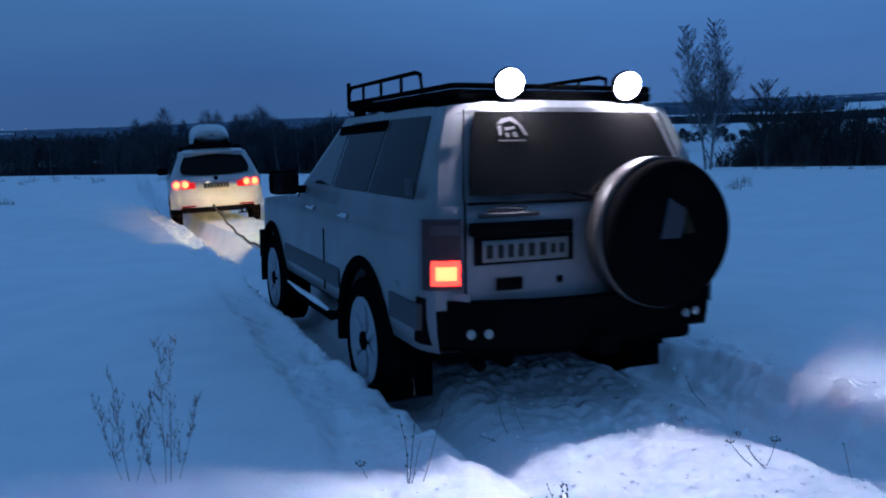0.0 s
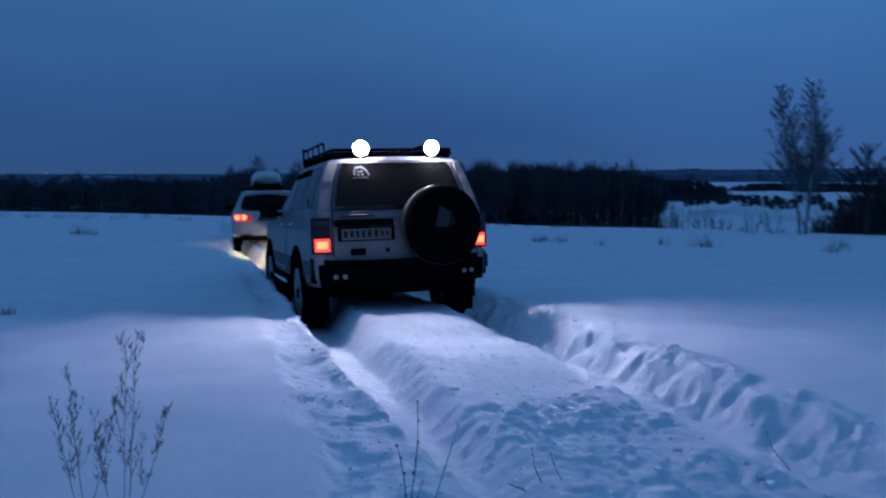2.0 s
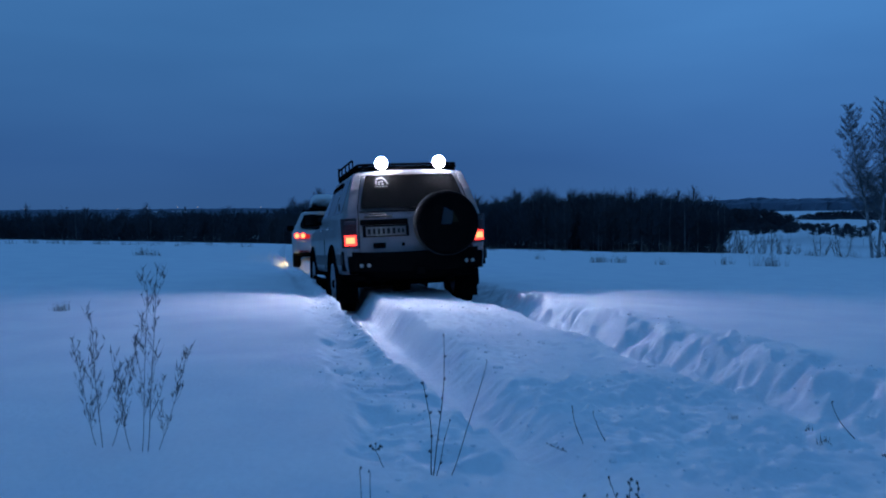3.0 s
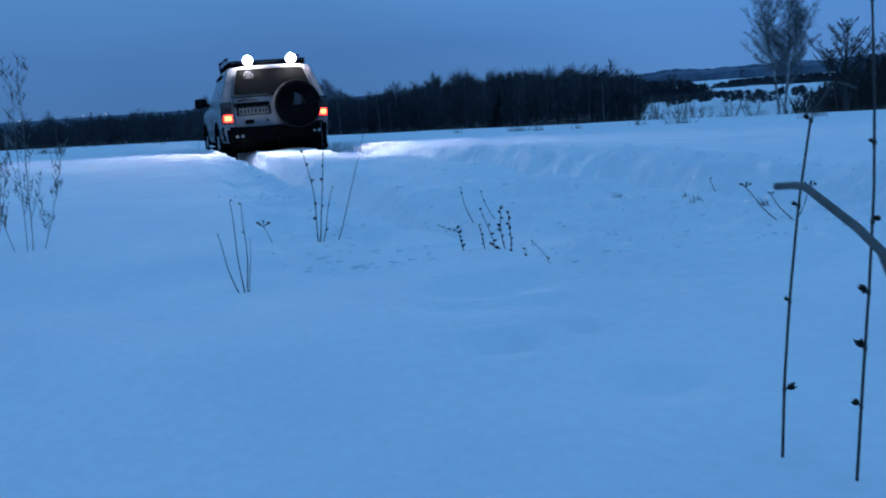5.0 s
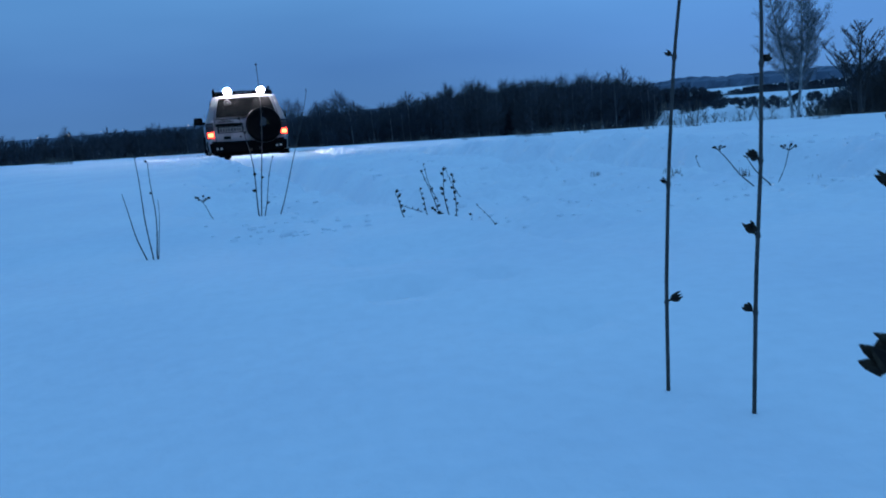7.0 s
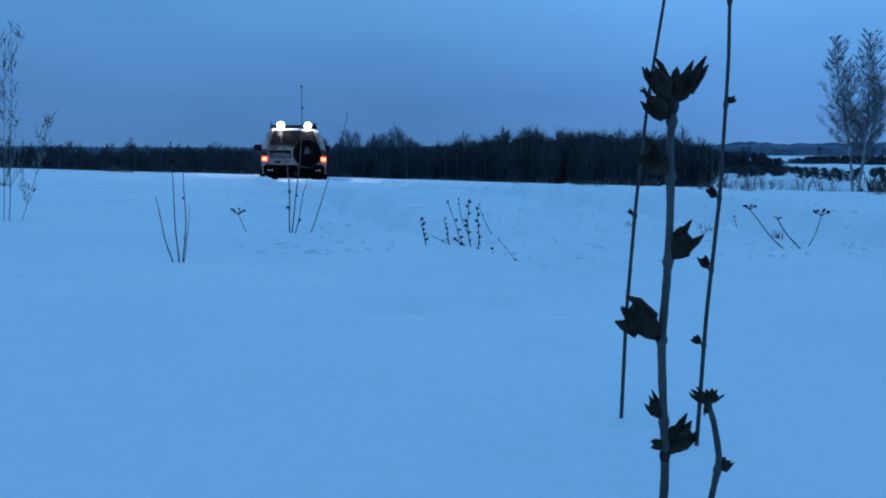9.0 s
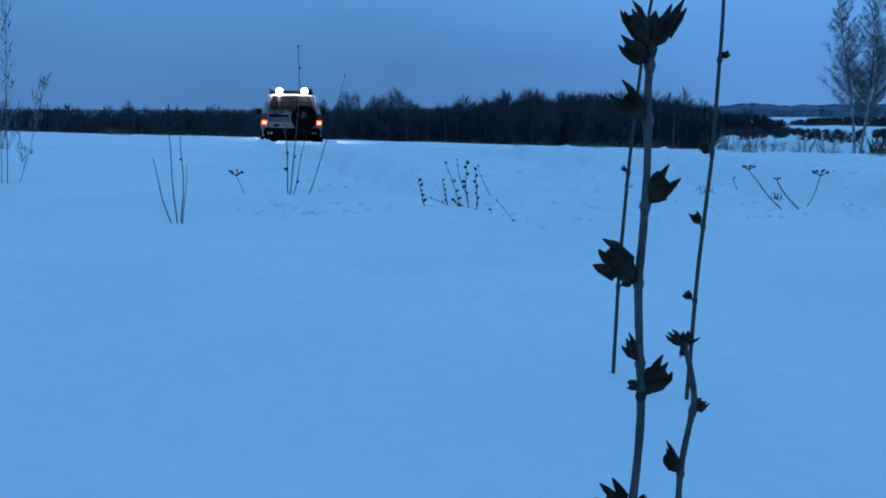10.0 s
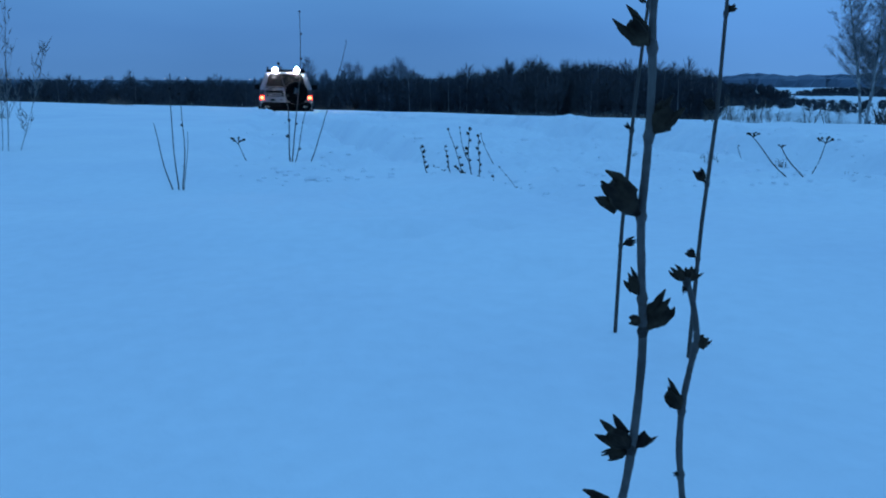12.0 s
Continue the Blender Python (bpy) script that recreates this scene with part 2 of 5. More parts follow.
def field_z(x, y):
    """The untouched snow."""
    x, y = np.asarray(x, float), np.asarray(y, float)
    d = np.hypot(x, y)
    soft = 1.5 * np.log1p(np.exp(np.clip((y - 4.5) / 1.5, -40, 30)))
    soft = np.where(y > 40, y - 4.5, soft)
    near = 0.006 - 0.0345 * np.minimum(soft, 90) - 0.03 * np.clip(x, -70, 70) * ease(2, 14, y)
    near = near + 0.05 * rough(x, y, 5.0, 3) * ease(1.5, 8, d) + 0.007 * rough(x, y, 0.33, 6) * ease(0.5, 1.2, d) * ease(14, 6, d) + 0.022 * rough(x, y, 0.8, 5) * ease(1.8, 5, d) * ease(60, 20, d)
    # dents of old footprints close to the camera's stand
    for fx, fy, fr, fd in ((0.47, 1.62, 0.15, 0.028), (0.42, 1.10, 0.055, 0.040), (0.585, 1.15, 0.032, 0.032), (0.62, 0.84, 0.06, 0.022), (0.40, 1.42, 0.09, 0.018), (0.55, 1.40, 0.06, 0.018), (-0.2, 1.85, 0.50, 0.030)):
        near = near - fd * np.exp(-((((x - fx) / fr) ** 2 + ((y - fy) / (fr * 0.75)) ** 2) ** 1.5))
    west = 14 * ease(-0.05, -0.35, np.arctan2(x, y))
    drop = -6.2 * ease(52 + west, 92 + west, d)
    east = ease(0.26, 0.36, np.arctan2(x, y))
    far = np.interp(d, (0, 92, 160, 250, 600, 1500, 2400, 3200, 6000), (0, 0, 0.3, 1.2, 2.0, 4.5, 8, 18, 22)) * (1 - east)
    far = far + np.interp(d, (0, 92, 160, 250, 600, 1500, 2400, 3200, 6000), (0, 0, 0.3, 4.5, 6.5, 10.5, 13, 17, 20)) * east
    away = -1.9 + 0.9 * rough(x, y, 60, 8)
    keep = ease(75 + west, 50 + west, d)
    return near * keep + (away + 0.4 * near * ease(200, 90, d)) * (1 - keep) + drop + far + 5 * rough(x, y, 300, 4) * ease(300, 1500, d)


def snow_z(x, y):
    """The snow with the ruts: a trodden shelf, the trench with its two wheel lines and the ridge between, and the lumpy bank."""
    x, y = np.asarray(x, float), np.asarray(y, float)
    g = field_z(x, y)
    u = (x - track_x(y)) * 0.972
    on = ease(58, 50, y) * ease(0.9, 2.7, y)
    s = ease(1.6, 3.4, y)
    edge = np.interp(y, (0.5, 2, 3, 4, 5, 6, 9.4), (-0.62, -0.69, -0.84, -0.96, -1.02, -1.05, -1.08))
    wob = 0.022 * rough(y, y * 0 + 3.3, 0.5, 7) + 0.012 * rough(y, y * 0 + 1.3, 0.13, 8)
    depth = np.maximum(g - rut_z(y), 0.05)
    wall = 0.10 * (1 - s) + 0.034 * s
    lump = 0.5 * rough(x, y, 0.19, 11) + 0.40 * rough(x, y, 0.085, 12) + 0.35 * rough(x, y, 0.4, 13)
    a1, a2 = rough(x, y, 0.11, 17), rough(x, y, 0.24, 18)
    patchy = ease(-0.45, 0.5, rough(x, y, 0.55, 27) + 0.5 * rough(x, y, 0.2, 28))
    crumb = 0.45 * rough(x, y, 0.066, 19) + 0.55 * np.maximum(rough(x, y, 0.042, 24), -0.1) + 0.35 * rough(x, y, 0.033, 29)
    fine = 0.35 * (np.abs(a1) * 2 - 0.8) + 0.45 * a2 + 1.25 * crumb * (0.25 + 0.75 * patchy)
    left = ease(edge - wall, edge, u + wob)
    left_in = ease(-0.44, -0.70, u + wob)
    right_in = ease(0.52, 0.77, u + wob * 1.5 + 0.03 * rough(x, y, 0.12, 25))
    drag = 0.035 * rough(y, u, 0.26, 15) + 0.045 * rough(y, u, 0.13, 14) + 0.04 * rough(x, y, 0.08, 23)
    right = ease(1.34 + 0.10 * ease(4.2, 3.0, y) + 0.30 * ease(7, 13, y), 0.99, u - wob + drag * s)
    inside = left * right
    rut = np.maximum(left_in * (0.5 + 0.5 * ease(2.4, 4.0, y)), right_in)
    middle = 0.32 - 0.18 * ease(5, 8, y) + 0.07 * rough(x, y, 0.9, 16)
    cut = depth * inside * (middle + (1 - middle) * rut)
    band = ease(-1.50, -1.36, u + wob * 1.6 + 0.04 * rough(x, y, 0.1, 20)) * (1 - left) * s
    dents = np.maximum(rough(x, y, 0.15, 26) - 0.2, 0) * 0.07
    cut = cut + band * (0.040 + dents * ease(6.5, 5.0, y))
    bank = ease(0.96, 1.10, u) * ease(1.60, 1.36, u)
    amount = 0.5 + 0.5 * ease(5.4, 4.0, y)
    churn = fine * (0.026 * inside * (1 - 0.45 * rut) * amount * ease(14, 8, y) + 0.017 * band * (0.3 + 0.7 * amount)) + (lump * 0.036 + fine * 0.022) * bank * (0.3 + 0.7 * s) * (1 - 0.6 * ease(6, 11, y))
    churn = churn + 0.055 * lump * ease(9, 13, y) * np.maximum(band, np.maximum(bank, 0.5 * inside))
    lip = 0.016 * np.exp(-((u - 1.42) / 0.10) ** 2) * (0.6 + lump * 0.8) * s
    lip = lip + 0.040 * np.exp(-((u - edge + 0.07 + wob) / 0.07) ** 2) * s * ease(3.0, 4.4, y) * (0.9 + 0.25 * fine)
    return g + on * (-cut + churn + lip)


def growing(start, first, ratio, end):
    out, step = [start], first
    while abs(out[-1]) < end:
        out.append(out[-1] + step)
        step *= ratio
    return out


def build_ground():
    u = sorted(growing(-2.6, -0.05, 1.10, 4000)[1:] + list(np.arange(-2.6, -1.6, 0.03)) + list(np.arange(-1.6, 1.9, 0.016)) + growing(1.9, 0.05, 1.10, 4000))
    v = sorted(growing(-1.0, -0.05, 1.13, 4000)[1:] + list(np.arange(-1.0, 1.4, 0.04)) + list(np.arange(1.4, 6.5, 0.018)) + list(np.arange(6.5, 9.0, 0.027)) + growing(9.0, 0.03, 1.0075, 52) + growing(52.2, 0.5, 1.06, 4200)[1:])
    U, V = np.meshgrid(np.array(u), np.array(v))
    shift = track_x(np.clip(V, -12, 60)) * np.exp(-np.abs(U) / 60)
    X = U + shift
    Z = snow_z(X, V)
    co = np.stack([X, V, Z], -1).reshape(-1, 3)
    nx, ny = len(u), len(v)
    i = np.arange((ny - 1) * (nx - 1))
    a = (i // (nx - 1)) * nx + i % (nx - 1)
    quads = np.stack([a, a + 1, a + nx + 1, a + nx], -1)
    me = bpy.data.meshes.new("ground")
    me.vertices.add(len(co))
    me.vertices.foreach_set("co", co.ravel())
    me.loops.add(quads.size)
    me.loops.foreach_set("vertex_index", quads.ravel().astype(np.int32))
    me.polygons.add(len(quads))
    me.polygons.foreach_set("loop_start", np.arange(0, quads.size, 4, dtype=np.int32))
    me.update(calc_edges=True)
    me.polygons.foreach_set("use_smooth", np.ones(len(quads), dtype=bool))
    me.materials.append(SNOW)
    tagged(new("ground", me), "deep white snowfield with two fresh wheel ruts", "snow", kind="structure")


build_ground()


# ---- cars ----
def car_shell(P):
    """The painted shell: sides with wheel arches, bonnet, nose, pillars and roof."""
    bm = bmesh.new()
    rear, front, belt, roof, sill = P["rear"], P["front"], P["belt"], P["roof"], P["sill"]
    cowl, W = P["cowl"], P["half"]

    def width(y, z):
        w = W - 0.05 * max(0, (z - 1.0) / (belt - 1.0)) ** 2 - 0.05 * max(0, (0.75 - z) / 0.3) ** 2 if z <= belt else W - 0.05 - (W - 0.05 - P["roof_half"]) * (z - belt) / (roof - belt)
        w -= P["tuck"] * max(0, (rear + 0.22 - y) / 0.22) ** 2.2
        return w - 0.2 * max(0, (y - front + 0.55) / 0.55) ** 2.2

    def top(y):
        if y <= cowl:
            return belt
        return P["bonnet"] - (P["bonnet"] - P["nose"]) * ((y - cowl) / (front - cowl)) ** 1.7

    def bottom(y):
        z = sill
        for ax in (0, P["base"]):
            d = P["arch"] ** 2 - (y - ax) ** 2
            if d > 0:
                z = max(z, P["hub"] + math.sqrt(d))
        return z

    for side in (-1, 1):
        sheet(bm, 90, 8, lambda u, v: (lambda y: (lambda z: (side * width(y, z), y, z))(bottom(y) + (top(y) - bottom(y)) * v))(rear + (front - rear) * u))
        # inner lip of the arches
        sheet(bm, 90, 1, lambda u, v: (lambda y: (side * (width(y, bottom(y)) - 0.12 * v), y, bottom(y)))(rear + (front - rear) * u))
        # upper side
        sheet(bm, 40, 6, lambda u, v: (lambda z: (lambda y: (side * width(y, z) , y, z))(P["rear_b"] + (P["rear_t"] - P["rear_b"]) * v + ((P["ws_b"] + (P["ws_t"] - P["ws_b"]) * v) - (P["rear_b"] + (P["rear_t"] - P["rear_b"]) * v)) * u))(belt + (roof - belt) * v))
    # bonnet, nose, roof, windscreen frame, rear frame
    sheet(bm, 20, 12, lambda u, v: (lambda y: (width(y, top(y)) * (2 * v - 1), y, top(y) + (0.03 + (belt - top(cowl + 0.01)) * 0) * (1 - (2 * v - 1) ** 2)))(cowl + (front - cowl) * u))
    sheet(bm, 6, 12, lambda u, v: (lambda z: (width(front, z) * (2 * v - 1), front + 0.06 * (1 - (2 * v - 1) ** 2), z))(0.5 + (top(front) - 0.5) * u))
    sheet(bm, 20, 12, lambda u, v: (width(1, roof) * (2 * v - 1), P["rear_t"] + (P["ws_t"] - P["rear_t"]) * u, roof + P["crown"] * (1 - (2 * v - 1) ** 4) * (1 - 0.4 * (2 * u - 1) ** 2)))
    sheet(bm, 6, 10, lambda u, v: (lambda z: (width(0.5, z) * (2 * v - 1), P["ws_b"] + (P["ws_t"] - P["ws_b"]) * u, z + P["crown"] * u * (1 - (2 * v - 1) ** 4) * 0.6))(belt + (roof - belt) * u))
    sheet(bm, 8, 12, lambda u, v: (lambda z: (width(P["rear_b"] + (P["rear_t"] - P["rear_b"]) * u + 0.0, z) * (2 * v - 1), P["rear_b"] + (P["rear_t"] - P["rear_b"]) * u - 0.03 * (1 - (2 * v - 1) ** 2), z + P["crown"] * u ** 3 * (1 - (2 * v - 1) ** 4) * 0.6))(belt + (roof - belt) * u))
    sheet(bm, 6, 12, lambda u, v: (lambda z: (width(rear, z) * (2 * v - 1), rear - 0.03 * (1 - (2 * v - 1) ** 2), z))(P["tail"] + (belt - P["tail"]) * u))
    # close the step between the tail and the upper part, and between bonnet and windscreen
    sheet(bm, 1, 12, lambda u, v: (width(rear, belt) * (2 * v - 1), rear + (P["rear_b"] - rear) * u - 0.03 * (1 - (2 * v - 1) ** 2), belt))
    sheet(bm, 1, 12, lambda u, v: (width(cowl, belt) * (2 * v - 1), cowl + (P["ws_b"] - cowl) * u, belt))
    sheet(bm, 1, 12, lambda u, v: (width(cowl, belt) * (2 * v - 1), cowl, top(cowl + 0.02) + (belt - top(cowl + 0.02)) * u))
    bmesh.ops.remove_doubles(bm, verts=bm.verts, dist=0.004)
    return bm, width


def side_pane(bm, side, width, y0, y1, y2, y3, z0, z1):
    """A side window: lower edge y0 to y1, upper edge y2 to y3."""
    f = lambda u, v: (lambda z: (lambda y: Vector((side * (width(1.0, z) + 0.006), y, z)))(y0 + (y2 - y0) * v + ((y1 + (y3 - y1) * v) - (y0 + (y2 - y0) * v)) * u))(z0 + (z1 - z0) * v)
    return slab(bm, f, 6, 5, (side * 0.012, 0, 0))


def wheel(name, parent, x, y, z, r, wide, side, snowy=True):
    """A wheel on its own axle: the tyre with tread blocks, the rim and the hub."""
    hubob = new(name)
    hubob.parent = parent
    hubob.location = (x, y, z)
    hubob.empty_display_size = 0.1
    bm = bmesh.new()
    h = wide / 2
    rings = []
    for a, rr, tread in ((-0.7, 0.60, 0), (-1, 0.72, 0), (-1, 0.90, 0), (-0.88, 0.985, 1), (-0.1, 0.985, 1), (0.1, 0.985, 2), (0.88, 0.985, 2), (1, 0.90, 0), (1, 0.72, 0), (0.7, 0.60, 0)):
        ring = []
        for k in range(96):
            out = rr * r
            if tread:
                out = r * (1.0 if (k + 2 * (tread - 1)) % 4 < 2 else 0.962)
            ring.append(bm.verts.new((a * h, math.cos(k * math.tau / 96) * out, math.sin(k * math.tau / 96) * out)))
        rings.append(ring)
    for r0, r1 in zip(rings, rings[1:] + rings[:1]):
        for k in range(96):
            bm.faces.new((r0[k], r0[(k + 1) % 96], r1[(k + 1) % 96], r1[k]))
    part("tyre", bm, RUBBER, hubob)
    bm = bmesh.new()
    lathe(bm, [(-h * 0.5, 0.02), (-h * 0.5, r * 0.62), (h * 0.8, r * 0.66), (h * 1.0, r * 0.70), (h * 1.02, r * 0.64), (h * 0.86, r * 0.56), (h * 0.80, r * 0.2), (h * 0.80, 0.02)] if side > 0 else
          [(h * 0.5, 0.02), (h * 0.5, r * 0.62), (-h * 0.8, r * 0.66), (-h * 1.0, r * 0.70), (-h * 1.02, r * 0.64), (-h * 0.86, r * 0.56), (-h * 0.80, r * 0.2), (-h * 0.80, 0.02)], (0, 0, 0), "x", 32)
    for k in range(6):
        m = Matrix.Rotation(k * math.tau / 6, 4, "X")
        lo, hi = sorted((side * h * 0.78, side * h * 0.95))
        box(bm, (lo, -0.028, r * 0.14), (hi, 0.028, r * 0.57), 0.006, 1, m)
    rim = part("rim", bm, RIM, hubob, "steel rim packed with snow")
    bm = bmesh.new()
    lathe(bm, [(side * h * 0.7, 0.065), (side * h * 1.05, 0.06), (side * h * 1.1, 0.03)], (0, 0, 0), "x", 16)
    part("hub_cap", bm, STEEL, hubob)
    return hubob


def lamp_disc(bm, centre, normal, r, n=20, bulge=0.012):
    """A round lens that bulges along its normal."""
    q = Vector(normal).to_track_quat("Z", "Y").to_matrix()
    c = Vector(centre)
    rings = [[bm.verts.new(c + q @ Vector((math.cos(k * math.tau / n) * rr, math.sin(k * math.tau / n) * rr, zz))) for k in range(n)] for rr, zz in ((r, -0.01), (r, 0), (r * 0.6, bulge * 0.8))]
    for r0, r1 in zip(rings, rings[1:]):
        for k in range(n):
            bm.faces.new((r0[k], r0[(k + 1) % n], r1[(k + 1) % n], r1[k]))
    bm.faces.new(rings[-1])
    bm.faces.new(rings[0])
    return bm


def plate_bars(parent, x0, x1, y, z, h, mat=INK):
    """Dark bars in place of the plate's characters."""
    widths = (0.05, 0.042, 0.042, 0.042, 0.05, 0.05, 0.036, 0.036)
    free = (x1 - x0 - 0.04 - sum(widths)) / 7
    x = x0 + 0.02
    for i, w in enumerate(widths):
        hh = h * (0.62 if i < 6 else 0.45)
        part("bar", box(bmesh.new(), (x, y - 0.004, z - hh / 2), (x + w * 0.75, y, z + hh / 2)), mat, parent, smooth=False)
        x += w + free


def four_by_four():
    car = empty("offroad_car", "white four-by-four with lit rear work lamps and a tailgate spare wheel", "car")
    P = dict(rear=-1.06, front=3.70, belt=1.33, roof=1.86, sill=0.56, cowl=1.78, half=0.965, roof_half=0.72, tuck=0.07, bonnet=1.24, nose=1.10, base=2.85,
             arch=0.49, hub=0.41, rear_b=-1.03, rear_t=-0.82, ws_b=1.78, ws_t=1.08, crown=0.045, tail=0.79)
    bm, width = car_shell(P)
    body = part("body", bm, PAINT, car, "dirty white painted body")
    # underbody and arches
    bm = bmesh.new()
    box(bm, (-0.84, -0.98, 0.46), (0.84, 3.55, 0.95), 0.03)
    for ax in (0, 2.85):
        tube(bm, [(-0.75, ax, 0.41), (0.75, ax, 0.41)], 0.07, 10)
        lathe(bm, [(-0.12, 0.06), (-0.1, 0.15), (0.1, 0.15), (0.12, 0.06)], (0.0, ax, 0.41), "x", 16)
    box(bm, (-0.5, -0.75, 0.44), (0.35, -0.25, 0.62), 0.05)
    tube(bm, [(-0.45, -1.0, 0.47), (-0.45, 2.9, 0.47)], 0.05, 8)
    tube(bm, [(0.45, -1.0, 0.47), (0.45, 2.9, 0.47)], 0.05, 8)
    part("chassis", bm, CHASSIS, car, "black underbody with axles")
    # wheels
    ws = []
    for name_y in (0.0, 2.85):
        for s in (-1, 1):
            ws.append(wheel("wheel", car, s * 0.835, name_y, 0.41, 0.41, 0.27, s))
    # arch flares
    for ax in (0.0, 2.85):
        for s in (-1, 1):
            bm = bmesh.new()
            slab(bm, lambda u, v: (lambda a, r: Vector((s * (0.972 + 0.022 * math.sin(math.pi * v)), ax + math.cos(a) * r, 0.41 + math.sin(a) * r)))(math.pi * (-0.06 + 1.12 * u), 0.475 + 0.075 * v), 24, 4, (s * 0.05, 0, 0))
            part("arch_flare", bm, TRIM, car)
    # side mouldings, steps, handles, mirrors, windows
    for s in (-1, 1):
        for a, b in ((0.53, 2.30),):
            part("side_moulding", slab(bmesh.new(), lambda u, v: Vector((s * (width(1, 0.72) + 0.012 - 0.01 * (2 * v - 1) ** 2), a + (b - a) * u, 0.66 + 0.15 * v)), 10, 4, (s * 0.03, 0, 0)), CLAD, car, "grey side moulding")
        part("rear_moulding", slab(bmesh.new(), lambda u, v: Vector((s * (width(-0.8 + 0.3 * u, 0.72) + 0.012), -0.99 + 0.45 * u, 0.68 + 0.14 * v)), 6, 3, (s * 0.03, 0, 0)), CLAD, car)
        step = part("side_step", tube(bmesh.new(), [(s * 0.86, 0.56, 0.50), (s * 0.99, 0.66, 0.45), (s * 1.0, 1.4, 0.45), (s * 0.99, 2.2, 0.45), (s * 0.86, 2.3, 0.50)], 0.035, 10), STEEL, car)
        part("step_snow", tube(bmesh.new(), [(s * 1.0, 0.72, 0.482), (s * 1.0, 1.1, 0.489), (s * 1.0, 1.6, 0.482), (s * 0.99, 2.1, 0.486)], [0.012, 0.024, 0.02, 0.01], 8), CLOD, step, "strip of snow lying on the step")
        for y in (0.42, 1.32):
            part("door_handle", box(bmesh.new(), (s * 0.962 - 0.02, y - 0.09, 1.17), (s * 0.962 + 0.02, y + 0.09, 1.205), 0.012), CHROME, car)
        part("door_gap", box(bmesh.new(), (s * 0.9645 - 0.006, 0.93, 0.60), (s * 0.9645 + 0.003, 0.945, 1.05)), TRIM, car)
        m = part("mirror", box(bmesh.new(), (s * 1.09 - 0.115, 1.60, 1.27), (s * 1.09 + 0.115, 1.74, 1.46), 0.04, 3), TRIM, car, "black door mirror")
        part("mirror_arm", box(bmesh.new(), (s * 0.95 - 0.06, 1.63, 1.28), (s * 0.95 + 0.08, 1.71, 1.34), 0.015), TRIM, m)
        part("mirror_glass", box(bmesh.new(), (s * 1.09 - 0.095, 1.592, 1.29), (s * 1.09 + 0.095, 1.599, 1.44), 0.003), TINT, m)
        part("quarter_window", side_pane(bmesh.new(), s, width, -0.78, 0.02, -0.64, 0.02, 1.36, 1.815), TINT, car, "dark tinted side window")
        part("rear_window", side_pane(bmesh.new(), s, width, 0.06, 0.84, 0.06, 0.84, 1.36, 1.815), TINT, car, "dark tinted side window")
        part("front_window", side_pane(bmesh.new(), s, width, 0.90, 1.64, 0.90, 1.08, 1.37, 1.78), CLEAR, car)
        part("rain_guard", slab(bmesh.new(), lambda u, v: Vector((s * (width(1, 1.80 - 0.05 * v) + 0.02), 0.05 + 1.05 * u, 1.815 - 0.06 * v - 0.02 * u)), 8, 2, (s * 0.012, 0, 0)), TRIM, car)
        part("fuel_badge", box(bmesh.new(), (s * 0.935 - 0.004, -0.86, 1.38), (s * 0.935 + 0.004, -0.74, 1.47), 0.002), CLAD, car)
    part("windscreen", slab(bmesh.new(), lambda u, v: (lambda z: Vector((width(1, z) * 0.9 * (2 * v - 1), 1.80 - 0.70 * u, z + 0.012)))(1.37 + 0.44 * u), 4, 6, (0, 0, 0.01)), CLEAR, car)
    # rear face: window, trim, plate, lamps
    rw = part("rear_screen", slab(bmesh.new(), lambda u, v: (lambda z: Vector(((0.71 - 0.12 * u - 0.015 * (2 * u - 1) ** 4) * (2 * v - 1), -1.072 + 0.195 * u - 0.03 * (1 - (2 * v - 1) ** 2), z)))(1.385 + 0.445 * u), 8, 12, (0, -0.012, 0)), TINT, car, "dark rear window")
    f = lambda x, z, d=0.0: Vector((x, -1.080 + 0.195 * (z - 1.385) / 0.445 - 0.03 * (1 - (x / 0.65) ** 2) - d, z))
    bm = bmesh.new()
    for pts in (((-0.47, 1.76), (-0.44, 1.79), (-0.38, 1.80), (-0.34, 1.77), (-0.35, 1.755), (-0.39, 1.78), (-0.44, 1.765)), ((-0.35, 1.765), (-0.33, 1.76), (-0.30, 1.70), (-0.32, 1.70)), ((-0.47, 1.75), (-0.45, 1.755), (-0.455, 1.70), (-0.47, 1.70)), ((-0.43, 1.74), (-0.37, 1.75), (-0.37, 1.735), (-0.43, 1.725)), ((-0.43, 1.715), (-0.415, 1.715), (-0.41, 1.69), (-0.43, 1.69)), ((-0.39, 1.715), (-0.37, 1.72), (-0.36, 1.69), (-0.385, 1.69)), ((-0.48, 1.668), (-0.32, 1.668), (-0.32, 1.676), (-0.48, 1.676))):
        vs = [bm.verts.new(f(x, z, 0.002)) for x, z in pts]
        back = [bm.verts.new(f(x, z, -0.002)) for x, z in pts]
        bm.faces.new(vs)
        bm.faces.new(back[::-1])
        for i in range(len(vs)):
            bm.faces.new((vs[i], vs[i - 1], back[i - 1], back[i]))
    part("sticker", bm, STICKER, rw, "white sticker", smooth=False)
    part("wiper", tube(bmesh.new(), [f(0.1, 1.36, 0.03), f(-0.06, 1.37, 0.035), f(-0.17, 1.40, 0.03)], [0.018, 0.01, 0.006], 6), STEEL, rw)
